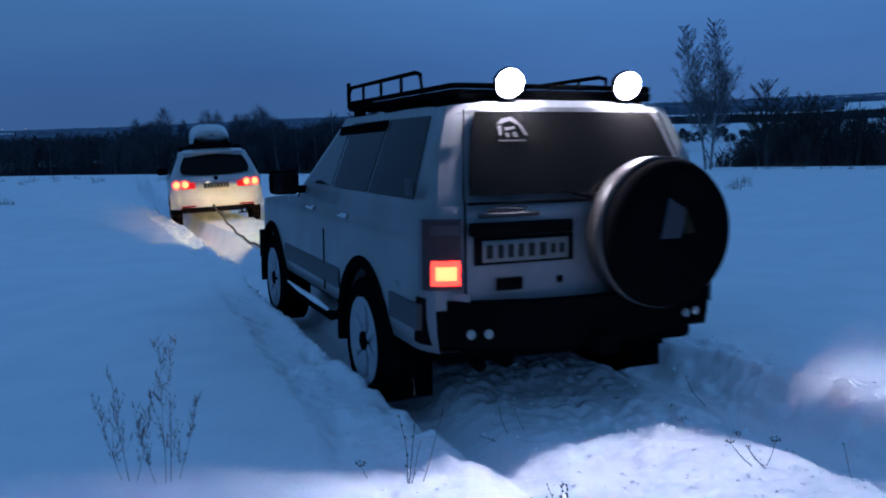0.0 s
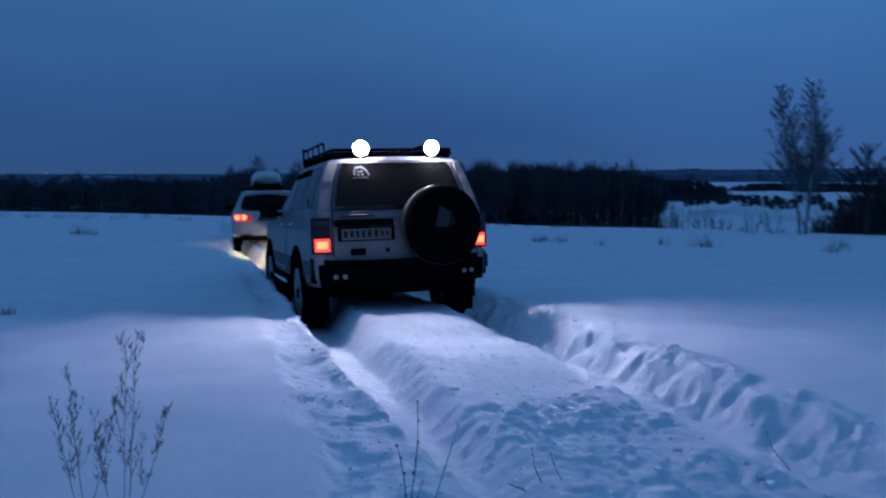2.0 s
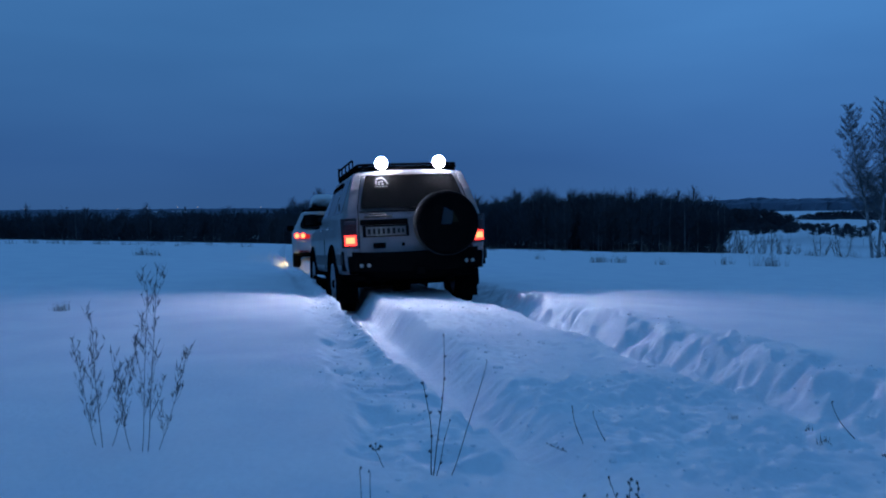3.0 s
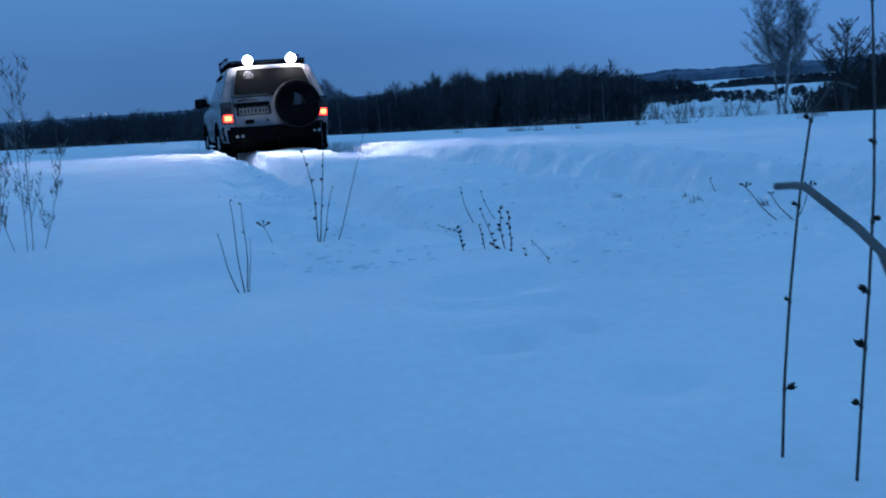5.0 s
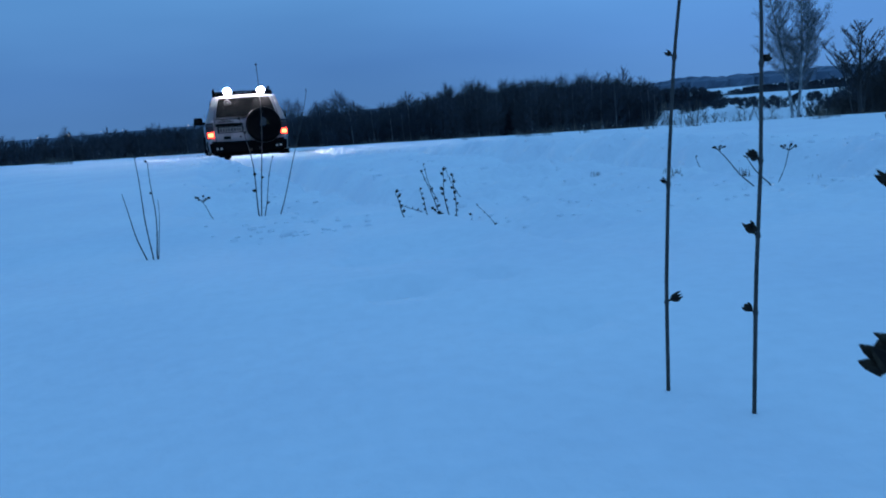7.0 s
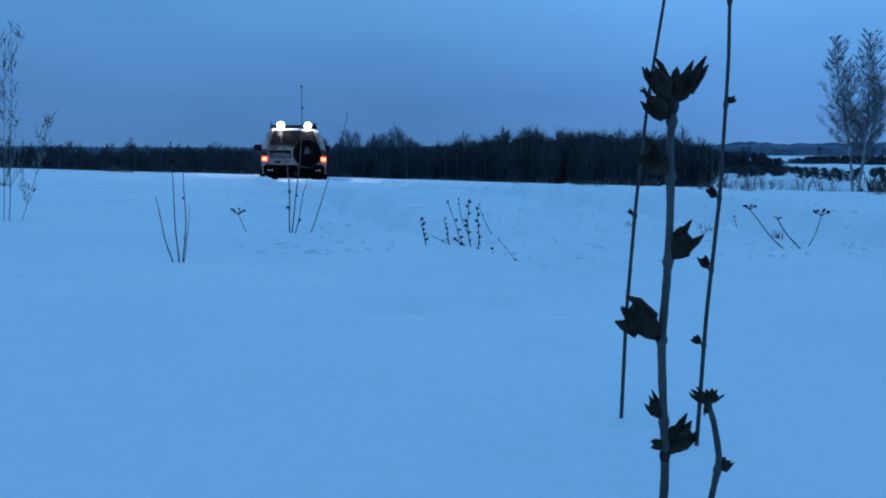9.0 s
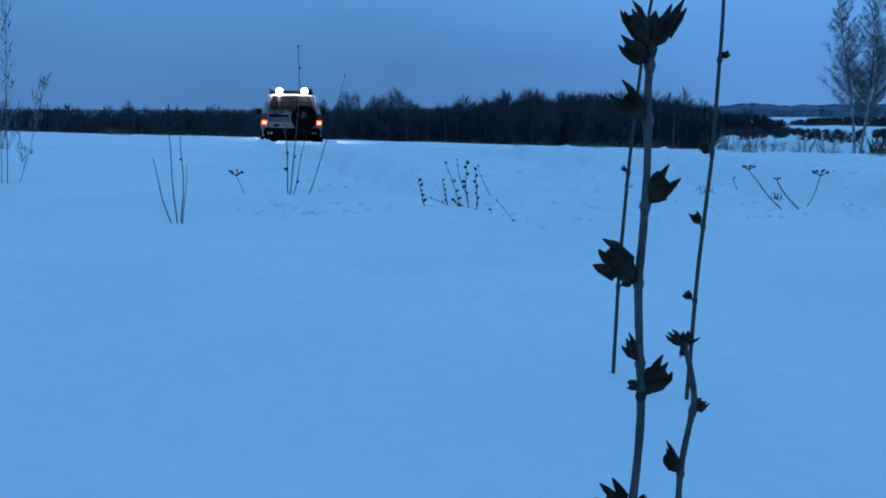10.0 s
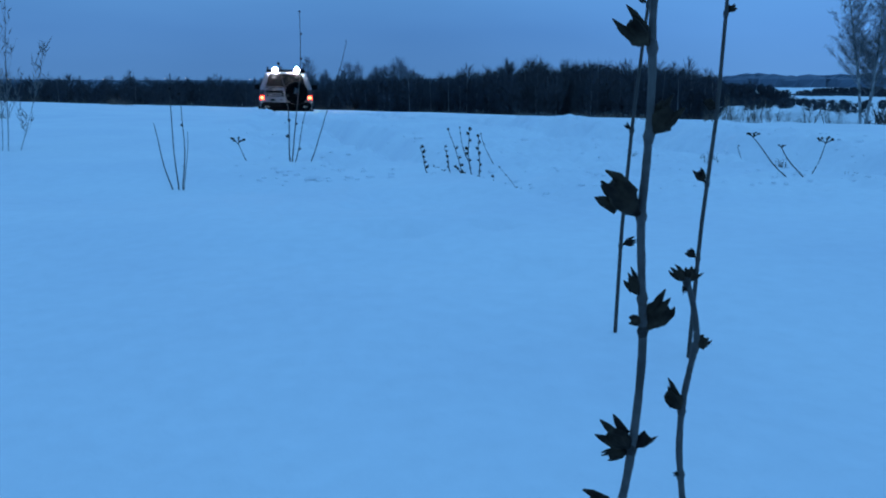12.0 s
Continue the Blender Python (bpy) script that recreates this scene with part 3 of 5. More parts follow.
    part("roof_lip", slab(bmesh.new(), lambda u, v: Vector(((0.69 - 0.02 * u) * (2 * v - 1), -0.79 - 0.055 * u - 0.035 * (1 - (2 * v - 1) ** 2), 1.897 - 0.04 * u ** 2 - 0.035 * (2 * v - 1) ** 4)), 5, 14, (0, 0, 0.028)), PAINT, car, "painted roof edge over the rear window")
    part("tailgate_gap", box(bmesh.new(), (-0.72, -1.094, 1.338), (0.72, -1.08, 1.352)), TRIM, car)
    for s in (-1, 1):
        part("tailgate_seam", tube(bmesh.new(), [(s * 0.735, -1.086, 0.82), (s * 0.735, -1.086, 1.33), (s * 0.735, -1.064, 1.40), (s * 0.64, -0.862, 1.84)], 0.006, 5), TRIM, car)
        lamp = part("tail_lamp", slab(bmesh.new(), lambda u, v: Vector((s * (0.765 + 0.20 * math.sin(u * 1.25)), -1.10 + 0.10 * (1 - math.cos(u * 1.35)), 0.90 + 0.37 * v)), 8, 4, (0, -0.05, 0)), LENS_OFF, car, "tail lamp with its lower half lit")
        part("lit_lens", slab(bmesh.new(), lambda u, v: Vector((s * (0.775 + 0.17 * math.sin(u * 1.2)), -1.110 + 0.095 * (1 - math.cos(u * 1.3)), 0.925 + 0.13 * v)), 8, 3, (0, -0.006, 0)), LENS_ON, lamp, "glowing red lens")
        part("lens_core", slab(bmesh.new(), lambda u, v: Vector((s * (0.80 + 0.11 * math.sin(u * 1.2)), -1.1165 + 0.06 * (1 - math.cos(u * 1.1)), 0.955 + 0.07 * v)), 6, 3, (0, -0.003, 0)), LENS_CORE, lamp, "bright orange core of the lens")
        part("clear_lens", slab(bmesh.new(), lambda u, v: Vector((s * (0.775 + 0.17 * math.sin(u * 1.2)), -1.110 + 0.095 * (1 - math.cos(u * 1.3)), 1.19 + 0.05 * v)), 8, 2, (0, -0.006, 0)), CLAD, lamp)
    part("garnish", box(bmesh.new(), (-0.72, -1.125, 1.175), (-0.10, -1.085, 1.245), 0.012), TRIM, car, "black garnish strip over the plate")
    part("tail_badge", box(bmesh.new(), (-0.66, -1.096, 1.27), (-0.30, -1.088, 1.295)), CLAD, car)
    part("tail_badge", box(bmesh.new(), (-0.60, -1.096, 1.305), (-0.38, -1.088, 1.322)), CLAD, car)
    recess = part("plate_recess", box(bmesh.new(), (-0.69, -1.106, 1.02), (-0.09, -1.088, 1.17), 0.006), TRIM, car)
    plate = part("number_plate", box(bmesh.new(), (-0.65, -1.118, 1.035), (-0.13, -1.108, 1.150), 0.004), PLATE, car, "white number plate")
    plate_bars(plate, -0.65, -0.13, -1.118, 1.092, 0.115)
    part("tow_cover", box(bmesh.new(), (-0.56, -1.10, 0.875), (-0.40, -1.086, 0.945), 0.008), TRIM, car)
    part("tailgate_lock", box(bmesh.new(), (-0.19, -1.10, 0.895), (-0.15, -1.086, 0.935), 0.008), TRIM, car)
    # rear bumper of steel, with a pale edge, markers, hitch and jack points
    bumper = part("rear_bumper", slab(bmesh.new(), lambda u, v: (lambda a: Vector((0.955 * math.sin(a) / math.sin(1.25), -1.215 + 0.34 * (1 - math.cos(a)), 0.57 + 0.25 * v + 0.04 * abs(math.sin(a)) ** 3)))((2 * u - 1) * 1.25), 24, 4, (0, -0.09, 0)), STEEL, car, "black steel rear bumper")
    for s in (-1, 1):
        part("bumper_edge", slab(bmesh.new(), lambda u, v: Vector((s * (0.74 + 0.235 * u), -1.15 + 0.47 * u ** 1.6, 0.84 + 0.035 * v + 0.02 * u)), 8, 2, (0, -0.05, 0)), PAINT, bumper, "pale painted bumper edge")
        for x in (0.64, 0.73):
            part("marker_lamp", lamp_disc(bmesh.new(), (s * x, -1.172 + 0.30 * (x - 0.64), 0.665), (0, -1, 0), 0.026, 12, 0.008), AMBER, bumper, "small round marker lamp")
        part("mud_flap", box(bmesh.new(), (s * 0.83 - 0.13, -0.52, 0.16), (s * 0.83 + 0.13, -0.505, 0.60), 0.004), CHASSIS, car)
    # added black sheet that stands for the shade below the bumper
    part("bumper_shade_plate", slab(bmesh.new(), lambda u, v: Vector((0.84 * (2 * u - 1), -1.12 + 0.10 * (2 * u - 1) ** 2 + 0.12 * (1 - v), 0.47 + 0.13 * v)), 12, 4, (0, -0.06, 0)), CHASSIS, car, "black plate standing in for the shade under the rear bumper")
    part("hitch", box(bmesh.new(), (-0.06, -1.34, 0.52), (0.06, -1.1, 0.63), 0.015), STEEL, bumper)
    part("exhaust_pipe", tube(bmesh.new(), [(-0.6, -0.5, 0.47), (-0.62, -0.9, 0.47), (-0.63, -1.04, 0.46)], 0.035, 10), CHASSIS, car)
    # spare wheel on the tailgate
    sx, sz, R = 0.37, 1.16, 0.405
    spare = part("spare_wheel", lathe(bmesh.new(), [(-1.13, 0.25), (-1.13, R * 0.93), (-1.17, R), (-1.34, R), (-1.385, R * 0.93), (-1.395, R * 0.80), (-1.385, R * 0.5), (-1.38, 0.02)], (sx, 0, sz), "y", 44), RUBBER, car, "spare wheel in a black cover")
    part("cover_rim", lathe(bmesh.new(), [(-1.17, R + 0.004), (-1.165, R + 0.012), (-1.31, R + 0.012), (-1.305, R + 0.004)], (sx, 0, sz), "y", 44), COVER, spare, "glossy black band of the spare wheel cover")
    part("emblem", slab(bmesh.new(), lambda u, v: Vector((sx - 0.10 + 0.13 * u + 0.05 * v, -1.396, sz - 0.02 + 0.22 * v * (1 - 0.35 * u))), 4, 4, (0, -0.006, 0)), BLUE, spare, "blue emblem")
    part("emblem", slab(bmesh.new(), lambda u, v: Vector((sx + 0.055 + 0.08 * u * (1 - v), -1.397, sz + 0.0 + 0.16 * v)), 3, 4, (0, -0.006, 0)), GOLD, spare, "yellow emblem")
    part("spare_carrier", box(bmesh.new(), (sx - 0.1, -1.14, sz - 0.35), (sx + 0.1, -1.07, sz + 0.1), 0.02), STEEL, car)
    # headlamps, grille, front bumper
    for s in (-1, 1):
        part("headlamp", lamp_disc(bmesh.new(), (s * 0.68, 3.72, 0.98), (0, 1, -0.06), 0.026), HEAD, car, "lit headlamp")
        # tube and two plates, never in view, added to narrow and cut the beam
        part("unseen_beam_tube", lathe(bmesh.new(), [(3.70, 0.045), (3.70, 0.075), (4.0, 0.075), (4.0, 0.052), (3.725, 0.052), (3.705, 0.045)], (s * 0.68, 0, 0.98), "y", 20), STEEL, car)
        part("unseen_beam_plate", box(bmesh.new(), (s * 0.68 - 0.1, 4.002, 0.958), (s * 0.68 + 0.1, 4.02, 1.085), 0.004, 1), STEEL, car)
        part("unseen_beam_plate", box(bmesh.new(), (s * 0.68 - 0.1, 4.002, 0.875), (s * 0.68 + 0.1, 4.02, 0.926), 0.004, 1), STEEL, car)
    part("grille", box(bmesh.new(), (-0.5, 3.74, 0.86), (0.5, 3.78, 1.06), 0.02), TRIM, car)
    part("front_bumper", slab(bmesh.new(), lambda u, v: (lambda a: Vector((0.95 * math.sin(a) / math.sin(1.2), 3.90 - 0.42 * (1 - math.cos(a)), 0.52 + 0.28 * v)))((2 * u - 1) * 1.2), 20, 3, (0, 0.1, 0)), STEEL, car)
    # roof basket
    rack = part("roof_rack", tube(bmesh.new(), [(-0.62, -0.78, 1.935), (0.62, -0.78, 1.935), (0.66, -0.74, 1.935), (0.66, 1.18, 1.935), (0.62, 1.22, 1.935), (-0.62, 1.22, 1.935), (-0.66, 1.18, 1.935), (-0.66, -0.74, 1.935), (-0.62, -0.78, 1.935)], 0.022, 8), STEEL, car, "black steel roof basket")
    part("rim_bar", tube(bmesh.new(), [(-0.62, -0.78, 1.975), (0.62, -0.78, 1.975), (0.66, -0.74, 1.975), (0.66, 1.18, 1.975), (0.62, 1.22, 1.975), (-0.62, 1.22, 1.975), (-0.66, 1.18, 1.975), (-0.66, -0.74, 1.975), (-0.62, -0.78, 1.975)], 0.016, 8), STEEL, rack)
    for k in range(7):
        part("slat", tube(bmesh.new(), [(-0.66, -0.70 + 0.29 * k, 1.935), (0.66, -0.70 + 0.29 * k, 1.935)], 0.014, 6), STEEL, rack)
    for x in (-0.4, -0.13, 0.13, 0.4):
        part("long_bar", tube(bmesh.new(), [(x, -0.78, 1.938), (x, 1.22, 1.938)], 0.010, 6), STEEL, rack)
    for s in (-1, 1):
        for y in (-0.6, 0.25, 0.95):
            part("foot", box(bmesh.new(), (s * 0.66 - 0.03, y - 0.06, 1.86), (s * 0.66 + 0.03, y + 0.06, 1.935), 0.01, 1), STEEL, rack)
        part("basket_rail", tube(bmesh.new(), [(s * 0.66, -0.32, 1.96), (s * 0.66, -0.28, 2.075), (s * 0.66, -0.20, 2.09), (s * 0.66, 1.16, 2.09), (s * 0.66, 1.20, 2.055)], 0.014, 8), STEEL, rack)
        for y in (0.05, 0.45, 0.85):
            part("rail_post", tube(bmesh.new(), [(s * 0.66, y, 1.96), (s * 0.66, y, 2.09)], 0.011, 6), STEEL, rack)
        part("corner_post", tube(bmesh.new(), [(s * 0.66, 1.22, 1.94), (s * 0.66, 1.22, 2.13)], 0.016, 6), STEEL, rack)
    part("rear_edge", box(bmesh.new(), (-0.64, -0.80, 1.90), (0.64, -0.76, 1.955), 0.012), TRIM, rack)
    for x in (-0.37, 0.405):
        aim = Matrix.Translation((x, -0.875, 1.985)) @ Matrix.Rotation(radians(13), 4, "X")
        bm = lathe(bmesh.new(), [(-0.002, 0.02), (-0.002, 0.079), (-0.012, 0.080), (-0.012, 0.086), (0.02, 0.086), (0.085, 0.055), (0.11, 0.02)], (0, 0, 0), "y", 24)
        bmesh.ops.transform(bm, matrix=aim, verts=bm.verts)
        w = part("work_lamp", bm, STEEL, rack, "round rear work lamp")
        bm = lamp_disc(bmesh.new(), (0, -0.018, 0), (0, -1, 0), 0.077, 24, 0.03)
        bmesh.ops.transform(bm, matrix=aim, verts=bm.verts)
        part("lamp_lens", bm, WORK, w, "glowing white lens")
        part("bracket", box(bmesh.new(), (x - 0.05, -0.86, 1.885), (x + 0.05, -0.76, 1.91), 0.006, 1), STEEL, w)
    return car, ws


def crossover():
    car = empty("crossover_car", "white crossover with a roof box on a tow strap", "car")
    P = dict(rear=-0.95, front=3.70, belt=1.12, roof=1.62, sill=0.50, cowl=1.75, half=0.94, roof_half=0.66, tuck=0.14, bonnet=1.08, nose=0.88, base=2.74,
             arch=0.43, hub=0.36, rear_b=-0.90, rear_t=-0.62, ws_b=1.75, ws_t=0.85, crown=0.05, tail=0.50)
    bm, width = car_shell(P)
    part("body", bm, PAINT2, car, "pearl white painted body")
    bm = bmesh.new()
    box(bm, (-0.80, -0.80, 0.36), (0.80, 3.5, 0.8), 0.04)
    for ax in (0, 2.74):
        tube(bm, [(-0.75, ax, 0.36), (0.75, ax, 0.36)], 0.05, 8)
    part("chassis", bm, CHASSIS, car)
    ws = [wheel("wheel", car, s * 0.82, y, 0.36, 0.36, 0.23, s) for y in (0.0, 2.74) for s in (-1, 1)]
    rs = part("rear_screen", slab(bmesh.new(), lambda u, v: (lambda z: Vector(((0.74 - 0.15 * u - 0.08 * (1 - u) ** 6 - 0.05 * u ** 6) * (2 * v - 1), -0.945 + 0.285 * u - 0.035 * (1 - (2 * v - 1) ** 2), z + 0.05 * (2 * v - 1) ** 2 * (1 - u))))(1.13 + 0.43 * u), 8, 12, (0, -0.012, 0)), TINT, car, "dark rear window")
    part("spoiler", slab(bmesh.new(), lambda u, v: Vector((0.60 * (2 * v - 1), -0.78 + 0.2 * u + 0.05 * (2 * v - 1) ** 2, 1.615 + 0.04 * u + 0.02 * (1 - (2 * v - 1) ** 2))), 3, 10, (0, 0, 0.035)), PAINT2, car)
    for s in (-1, 1):
        lamp = part("tail_lamp", slab(bmesh.new(), lambda u, v: Vector((s * (0.42 + 0.51 * math.sin(u * 1.3)), -1.0 + 0.22 * (1 - math.cos(u * 1.5)), 0.875 + (0.12 + 0.07 * u) * v)), 10, 4, (0, -0.04, 0)), LENS_DIM, car, "lit red tail lamp")
        for k in (0.62, 0.79):
            part("lit_lens", lamp_disc(bmesh.new(), (s * k, -1.0 + 0.10 * (k - 0.5), 0.965), (s * 0.25, -1, 0), 0.066, 16, 0.02), LENS_CORE, lamp, "glowing lens")
            part("lens_ring", lathe(bmesh.new(), [(-0.995 + 0.10 * (k - 0.5), 0.060), (-1.004 + 0.10 * (k - 0.5), 0.078), (-0.985 + 0.1 * (k - 0.5), 0.08)], (s * k, 0, 0.965), "y", 18), LENS_ON, lamp)
        part("reflector", box(bmesh.new(), (s * 0.58 - 0.14, -1.075, 0.50), (s * 0.58 + 0.14, -1.05, 0.535), 0.008), LENS_OFF2, car, "red bumper reflector")
        part("side_window", side_pane(bmesh.new(), s, width, -0.55, 0.62, -0.30, 0.62, 1.16, 1.54), TINT, car, "dark tinted side window")
        part("front_window", side_pane(bmesh.new(), s, width, 0.70, 1.55, 0.70, 0.95, 1.16, 1.53), TINT, car)
        m = part("mirror", box(bmesh.new(), (s * 1.03 - 0.11, 1.48, 1.10), (s * 1.03 + 0.11, 1.60, 1.26), 0.04, 3), TRIM, car, "dark door mirror")
        part("roof_rail", tube(bmesh.new(), [(s * 0.60, -0.35, 1.62), (s * 0.60, -0.28, 1.68), (s * 0.60, 0.75, 1.69), (s * 0.60, 0.85, 1.63)], 0.016, 8), STEEL, car)
        part("cladding", slab(bmesh.new(), lambda u, v: Vector((s * (width(1, 0.55) + 0.012), 0.45 + 1.85 * u, 0.46 + 0.14 * v)), 6, 2, (s * 0.03, 0, 0)), TRIM, car)
    part("rear_bumper", slab(bmesh.new(), lambda u, v: (lambda a: Vector((0.93 * math.sin(a) / math.sin(1.2), -1.06 + 0.40 * (1 - math.cos(a)) - 0.02 * math.sin(math.pi * v), 0.46 + 0.32 * v)))((2 * u - 1) * 1.2), 20, 6, (0, -0.08, 0)), PAINT2, car, "white rear bumper")
    part("bumper_guard", slab(bmesh.new(), lambda u, v: (lambda a: Vector((0.74 * math.sin(a) / math.sin(1.0), -1.075 + 0.25 * (1 - math.cos(a)), 0.40 + 0.09 * v)))((2 * u - 1) * 1.0), 16, 3, (0, -0.08, 0)), TRIM, car)
    part("chrome_strip", box(bmesh.new(), (-0.42, -1.005, 1.00), (0.42, -0.985, 1.03), 0.006), CHROME, car)
    plate = part("number_plate", box(bmesh.new(), (-0.26, -1.008, 0.865), (0.26, -0.995, 0.98), 0.004), PLATE, car, "white number plate")
    plate_bars(plate, -0.26, 0.26, -1.008, 0.922, 0.112)
    part("plate_lamp", box(bmesh.new(), (-0.20, -1.02, 0.99), (-0.12, -0.998, 1.0), 0.002), PLATE_LIT, car, "lit plate lamp")
    part("emblem", lathe(bmesh.new(), [(-0.985, 0.045), (-0.99, 0.045), (-0.992, 0.03)], (0.0, 0, 1.075), "y", 16), STEEL, car)
    part("tow_eye", tube(bmesh.new(), [(-0.42, -1.0, 0.42), (-0.42, -1.12, 0.41)], 0.02, 8), STEEL, car)
    for x in (0.42, 0.52):
        part("exhaust_tip", tube(bmesh.new(), [(x, -0.8, 0.38), (x, -1.06, 0.37)], 0.035, 10), CHROME, car)
    # roof box on two bars
    rb = part("roof_box", bmesh.new(), PAINT2, car, "white rounded roof box")
    bm = bmesh.new()
    sheet(bm, 24, 20, lambda u, v: (lambda a, t: Vector((0.41 * math.copysign(abs(math.cos(a)) ** 0.55, math.cos(a)) * (0.55 + 0.45 * math.sin(math.pi * (0.18 + 0.72 * t)) ** 0.5), -0.60 + 1.95 * t, 1.775 + 0.43 * math.sin(a) ** 0.6 * (math.sin(math.pi * (0.06 + 0.90 * t)) ** 0.35))))(math.pi * v * 0.9999, u))
    bmesh.ops.holes_fill(bm, edges=bm.edges)
    part("lid", bm, PAINT2, rb)
    part("box_base", box(bmesh.new(), (-0.41, -0.55, 1.735), (0.41, 1.3, 1.79), 0.02), TRIM, rb, "dark base of the box")
    for y in (-0.15, 0.65):
        part("cross_bar", tube(bmesh.new(), [(-0.62, y, 1.705), (0.62, y, 1.705)], 0.02, 8), STEEL, rb)
    part("latch", box(bmesh.new(), (-0.03, -0.64, 1.93), (0.05, -0.60, 1.95), 0.005), INK, rb)
    return car, ws


suv, suv_wheels = four_by_four()
white, white_wheels = crossover()

strap = tagged(part("tow_strap", tube(bmesh.new(), [(-0.30, 3.85 + 8.4 * k / 24, 0.58 - 0.36 * math.sin(math.pi * k / 24) - 0.08 * k / 24 + 0.02 * math.sin(k * 1.9)) for k in range(25)], 0.019, 8), STRAP),
               "slack brown tow strap between the two cars", "tow strap")


# ---- woods, far and near ----
class Heap:
    """Verts and faces gathered fast, for one mesh."""

    def __init__(self):
        self.v, self.f = [], []

    def bar(self, pts, radii, sides=3):
        start = len(self.v)
        pts = [Vector(p) for p in pts]
        for i, p in enumerate(pts):
            d = pts[min(i + 1, len(pts) - 1)] - pts[max(i - 1, 0)]
            a = d.cross(Vector((0.31, 0.2, 1)) if abs(d.z) < 0.9 * d.length else Vector((1, 0.3, 0)))
            a.normalize()
            b = d.cross(a).normalized()
            for k in range(sides):
                q = p + (a * math.cos(k * math.tau / sides) + b * math.sin(k * math.tau / sides)) * radii[i]
                self.v.append((q.x, q.y, q.z))
        for i in range(len(pts) - 1):
            for k in range(sides):
                k2 = (k + 1) % sides
                s0, s1 = start + i * sides, start + (i + 1) * sides
                self.f.append((s0 + k, s0 + k2, s1 + k2, s1 + k))

    def spike(self, base, tip, w):
        """A slender three-sided point."""
        base, tip = Vector(base), Vector(tip)
        d = tip - base
        a = d.cross(Vector((0.4, 0.9, 0.1))).normalized() * w
        b = d.cross(a).normalized() * w
        s = len(self.v)
        self.v += [tuple(base + a), tuple(base - a * 0.5 + b * 0.87), tuple(base - a * 0.5 - b * 0.87), tuple(tip)]
        self.f += [(s, s + 1, s + 3), (s + 1, s + 2, s + 3), (s + 2, s, s + 3)]

    def mound(self, base, w, h, rnd):
        """A far rounded crown down to the ground."""
        s = len(self.v)
        x, y, z = base
        for k, (zz, r) in enumerate(((-3, 1.0), (0.62, 0.86), (0.9, 0.5))):
            for j in range(6):
                a = (j + 0.5 * k) * math.tau / 6
                q = r * rnd.uniform(0.85, 1.1) * w
                self.v.append((x + math.cos(a) * q, y + math.sin(a) * q, z + (zz * h if k else zz)))
        self.v.append((x, y, z + h))
        for k in range(2):
            for j in range(6):
                a, b = s + 6 * k, s + 6 * k + 6
                self.f.append((a + j, a + (j + 1) % 6, b + (j + 1) % 6, b + j))
        for j in range(6):
            self.f.append((s + 12 + j, s + 12 + (j + 1) % 6, s + 18))

    def out(self, name, mat, smooth=False):
        return mesh_object(name, self.v, self.f, mat, smooth)


EYE = (0.5, -0.18, 0.245)


def spot(az, r):
    return EYE[0] + r * math.sin(radians(az)), EYE[1] + r * math.cos(radians(az))


def wood(name, label, azs, tops, r0, r1, rows, gap, twigs, seed, mat=WOOD, pale=0.12, w=0.05, trunk_r=0.055, brush=34, fat=1.0):
    """A stand of leafless trees; tops: the crowns' line as angles over the level."""
    rnd = random.Random(seed)
    dark, light = Heap(), Heap()
    for k in range(rows):
        r = r0 + (r1 - r0) * k / max(1, rows - 1)
        az = azs[0]
        while az < azs[-1]:
            az += math.degrees(gap / r) * rnd.uniform(0.5, 1.5)
            rr = r + rnd.uniform(-1, 1) * (r1 - r0) / rows
            x, y = spot(az, rr)
            z = float(field_z(x, y))
            top = EYE[2] + rr * math.tan(radians(float(np.interp(az, azs, tops))))
            h = (top - z) * rnd.uniform(0.86, 1.10) * (1.0 if rnd.random() < 0.9 else 1.1)
            h *= 1 + 0.09 * float(rough(az, 0.5 * k, 0.8, seed))
            if h < 1:
                continue
            heap = light if k < 3 and rnd.random() < pale else dark
            lean = rnd.uniform(-0.04, 0.04)
            heap.bar([(x, y, z - 0.3), (x + lean * h * 0.5, y, z + h * 0.5), (x + lean * h, y, z + h * 0.93)], (trunk_r, trunk_r * 0.7, 0.015), 3)
            rx, rz = fat * h * rnd.uniform(0.13, 0.20), h * rnd.uniform(0.26, 0.34)
            for j in range(twigs):
                # a rounded crown of fine twigs round the stem, thinner below
                a, e = rnd.uniform(0, math.tau), rnd.uniform(-0.7, 1.0)
                c = math.sqrt(1 - e * e) if e > 0 else 0.9
                tip = (x + lean * h * 0.7 + math.cos(a) * rx * c, y + math.sin(a) * rx * c, z + h * 0.68 + rz * e * rnd.uniform(0.8, 1.05))
                f = rnd.uniform(0.06, 0.2) if e > 0 else 0.1
                root = (x + lean * h * 0.6 + math.cos(a) * rx * c * 0.3, y + math.sin(a) * rx * c * 0.3, tip[2] - h * f * rnd.uniform(0.5, 1.0))
                dark.spike(root, tip, w * rnd.uniform(0.6, 1.3))
            for j in range(brush):
                bx, by = x + rnd.uniform(-1, 1) * gap, y + rnd.uniform(-1, 1) * gap
                hb = h * rnd.uniform(0.12, 0.5)
                dark.spike((bx, by, z - 0.3), (bx + rnd.uniform(-0.25, 0.25) * hb, by, z + hb), w * 1.7)
    tagged(dark.out(name, mat), label, "trees", kind="stuff")
    if light.f:
        tagged(light.out("pale_trunks", WOODPALE), "pale birch trunks at the edge of the dark wood", "trees", kind="stuff")


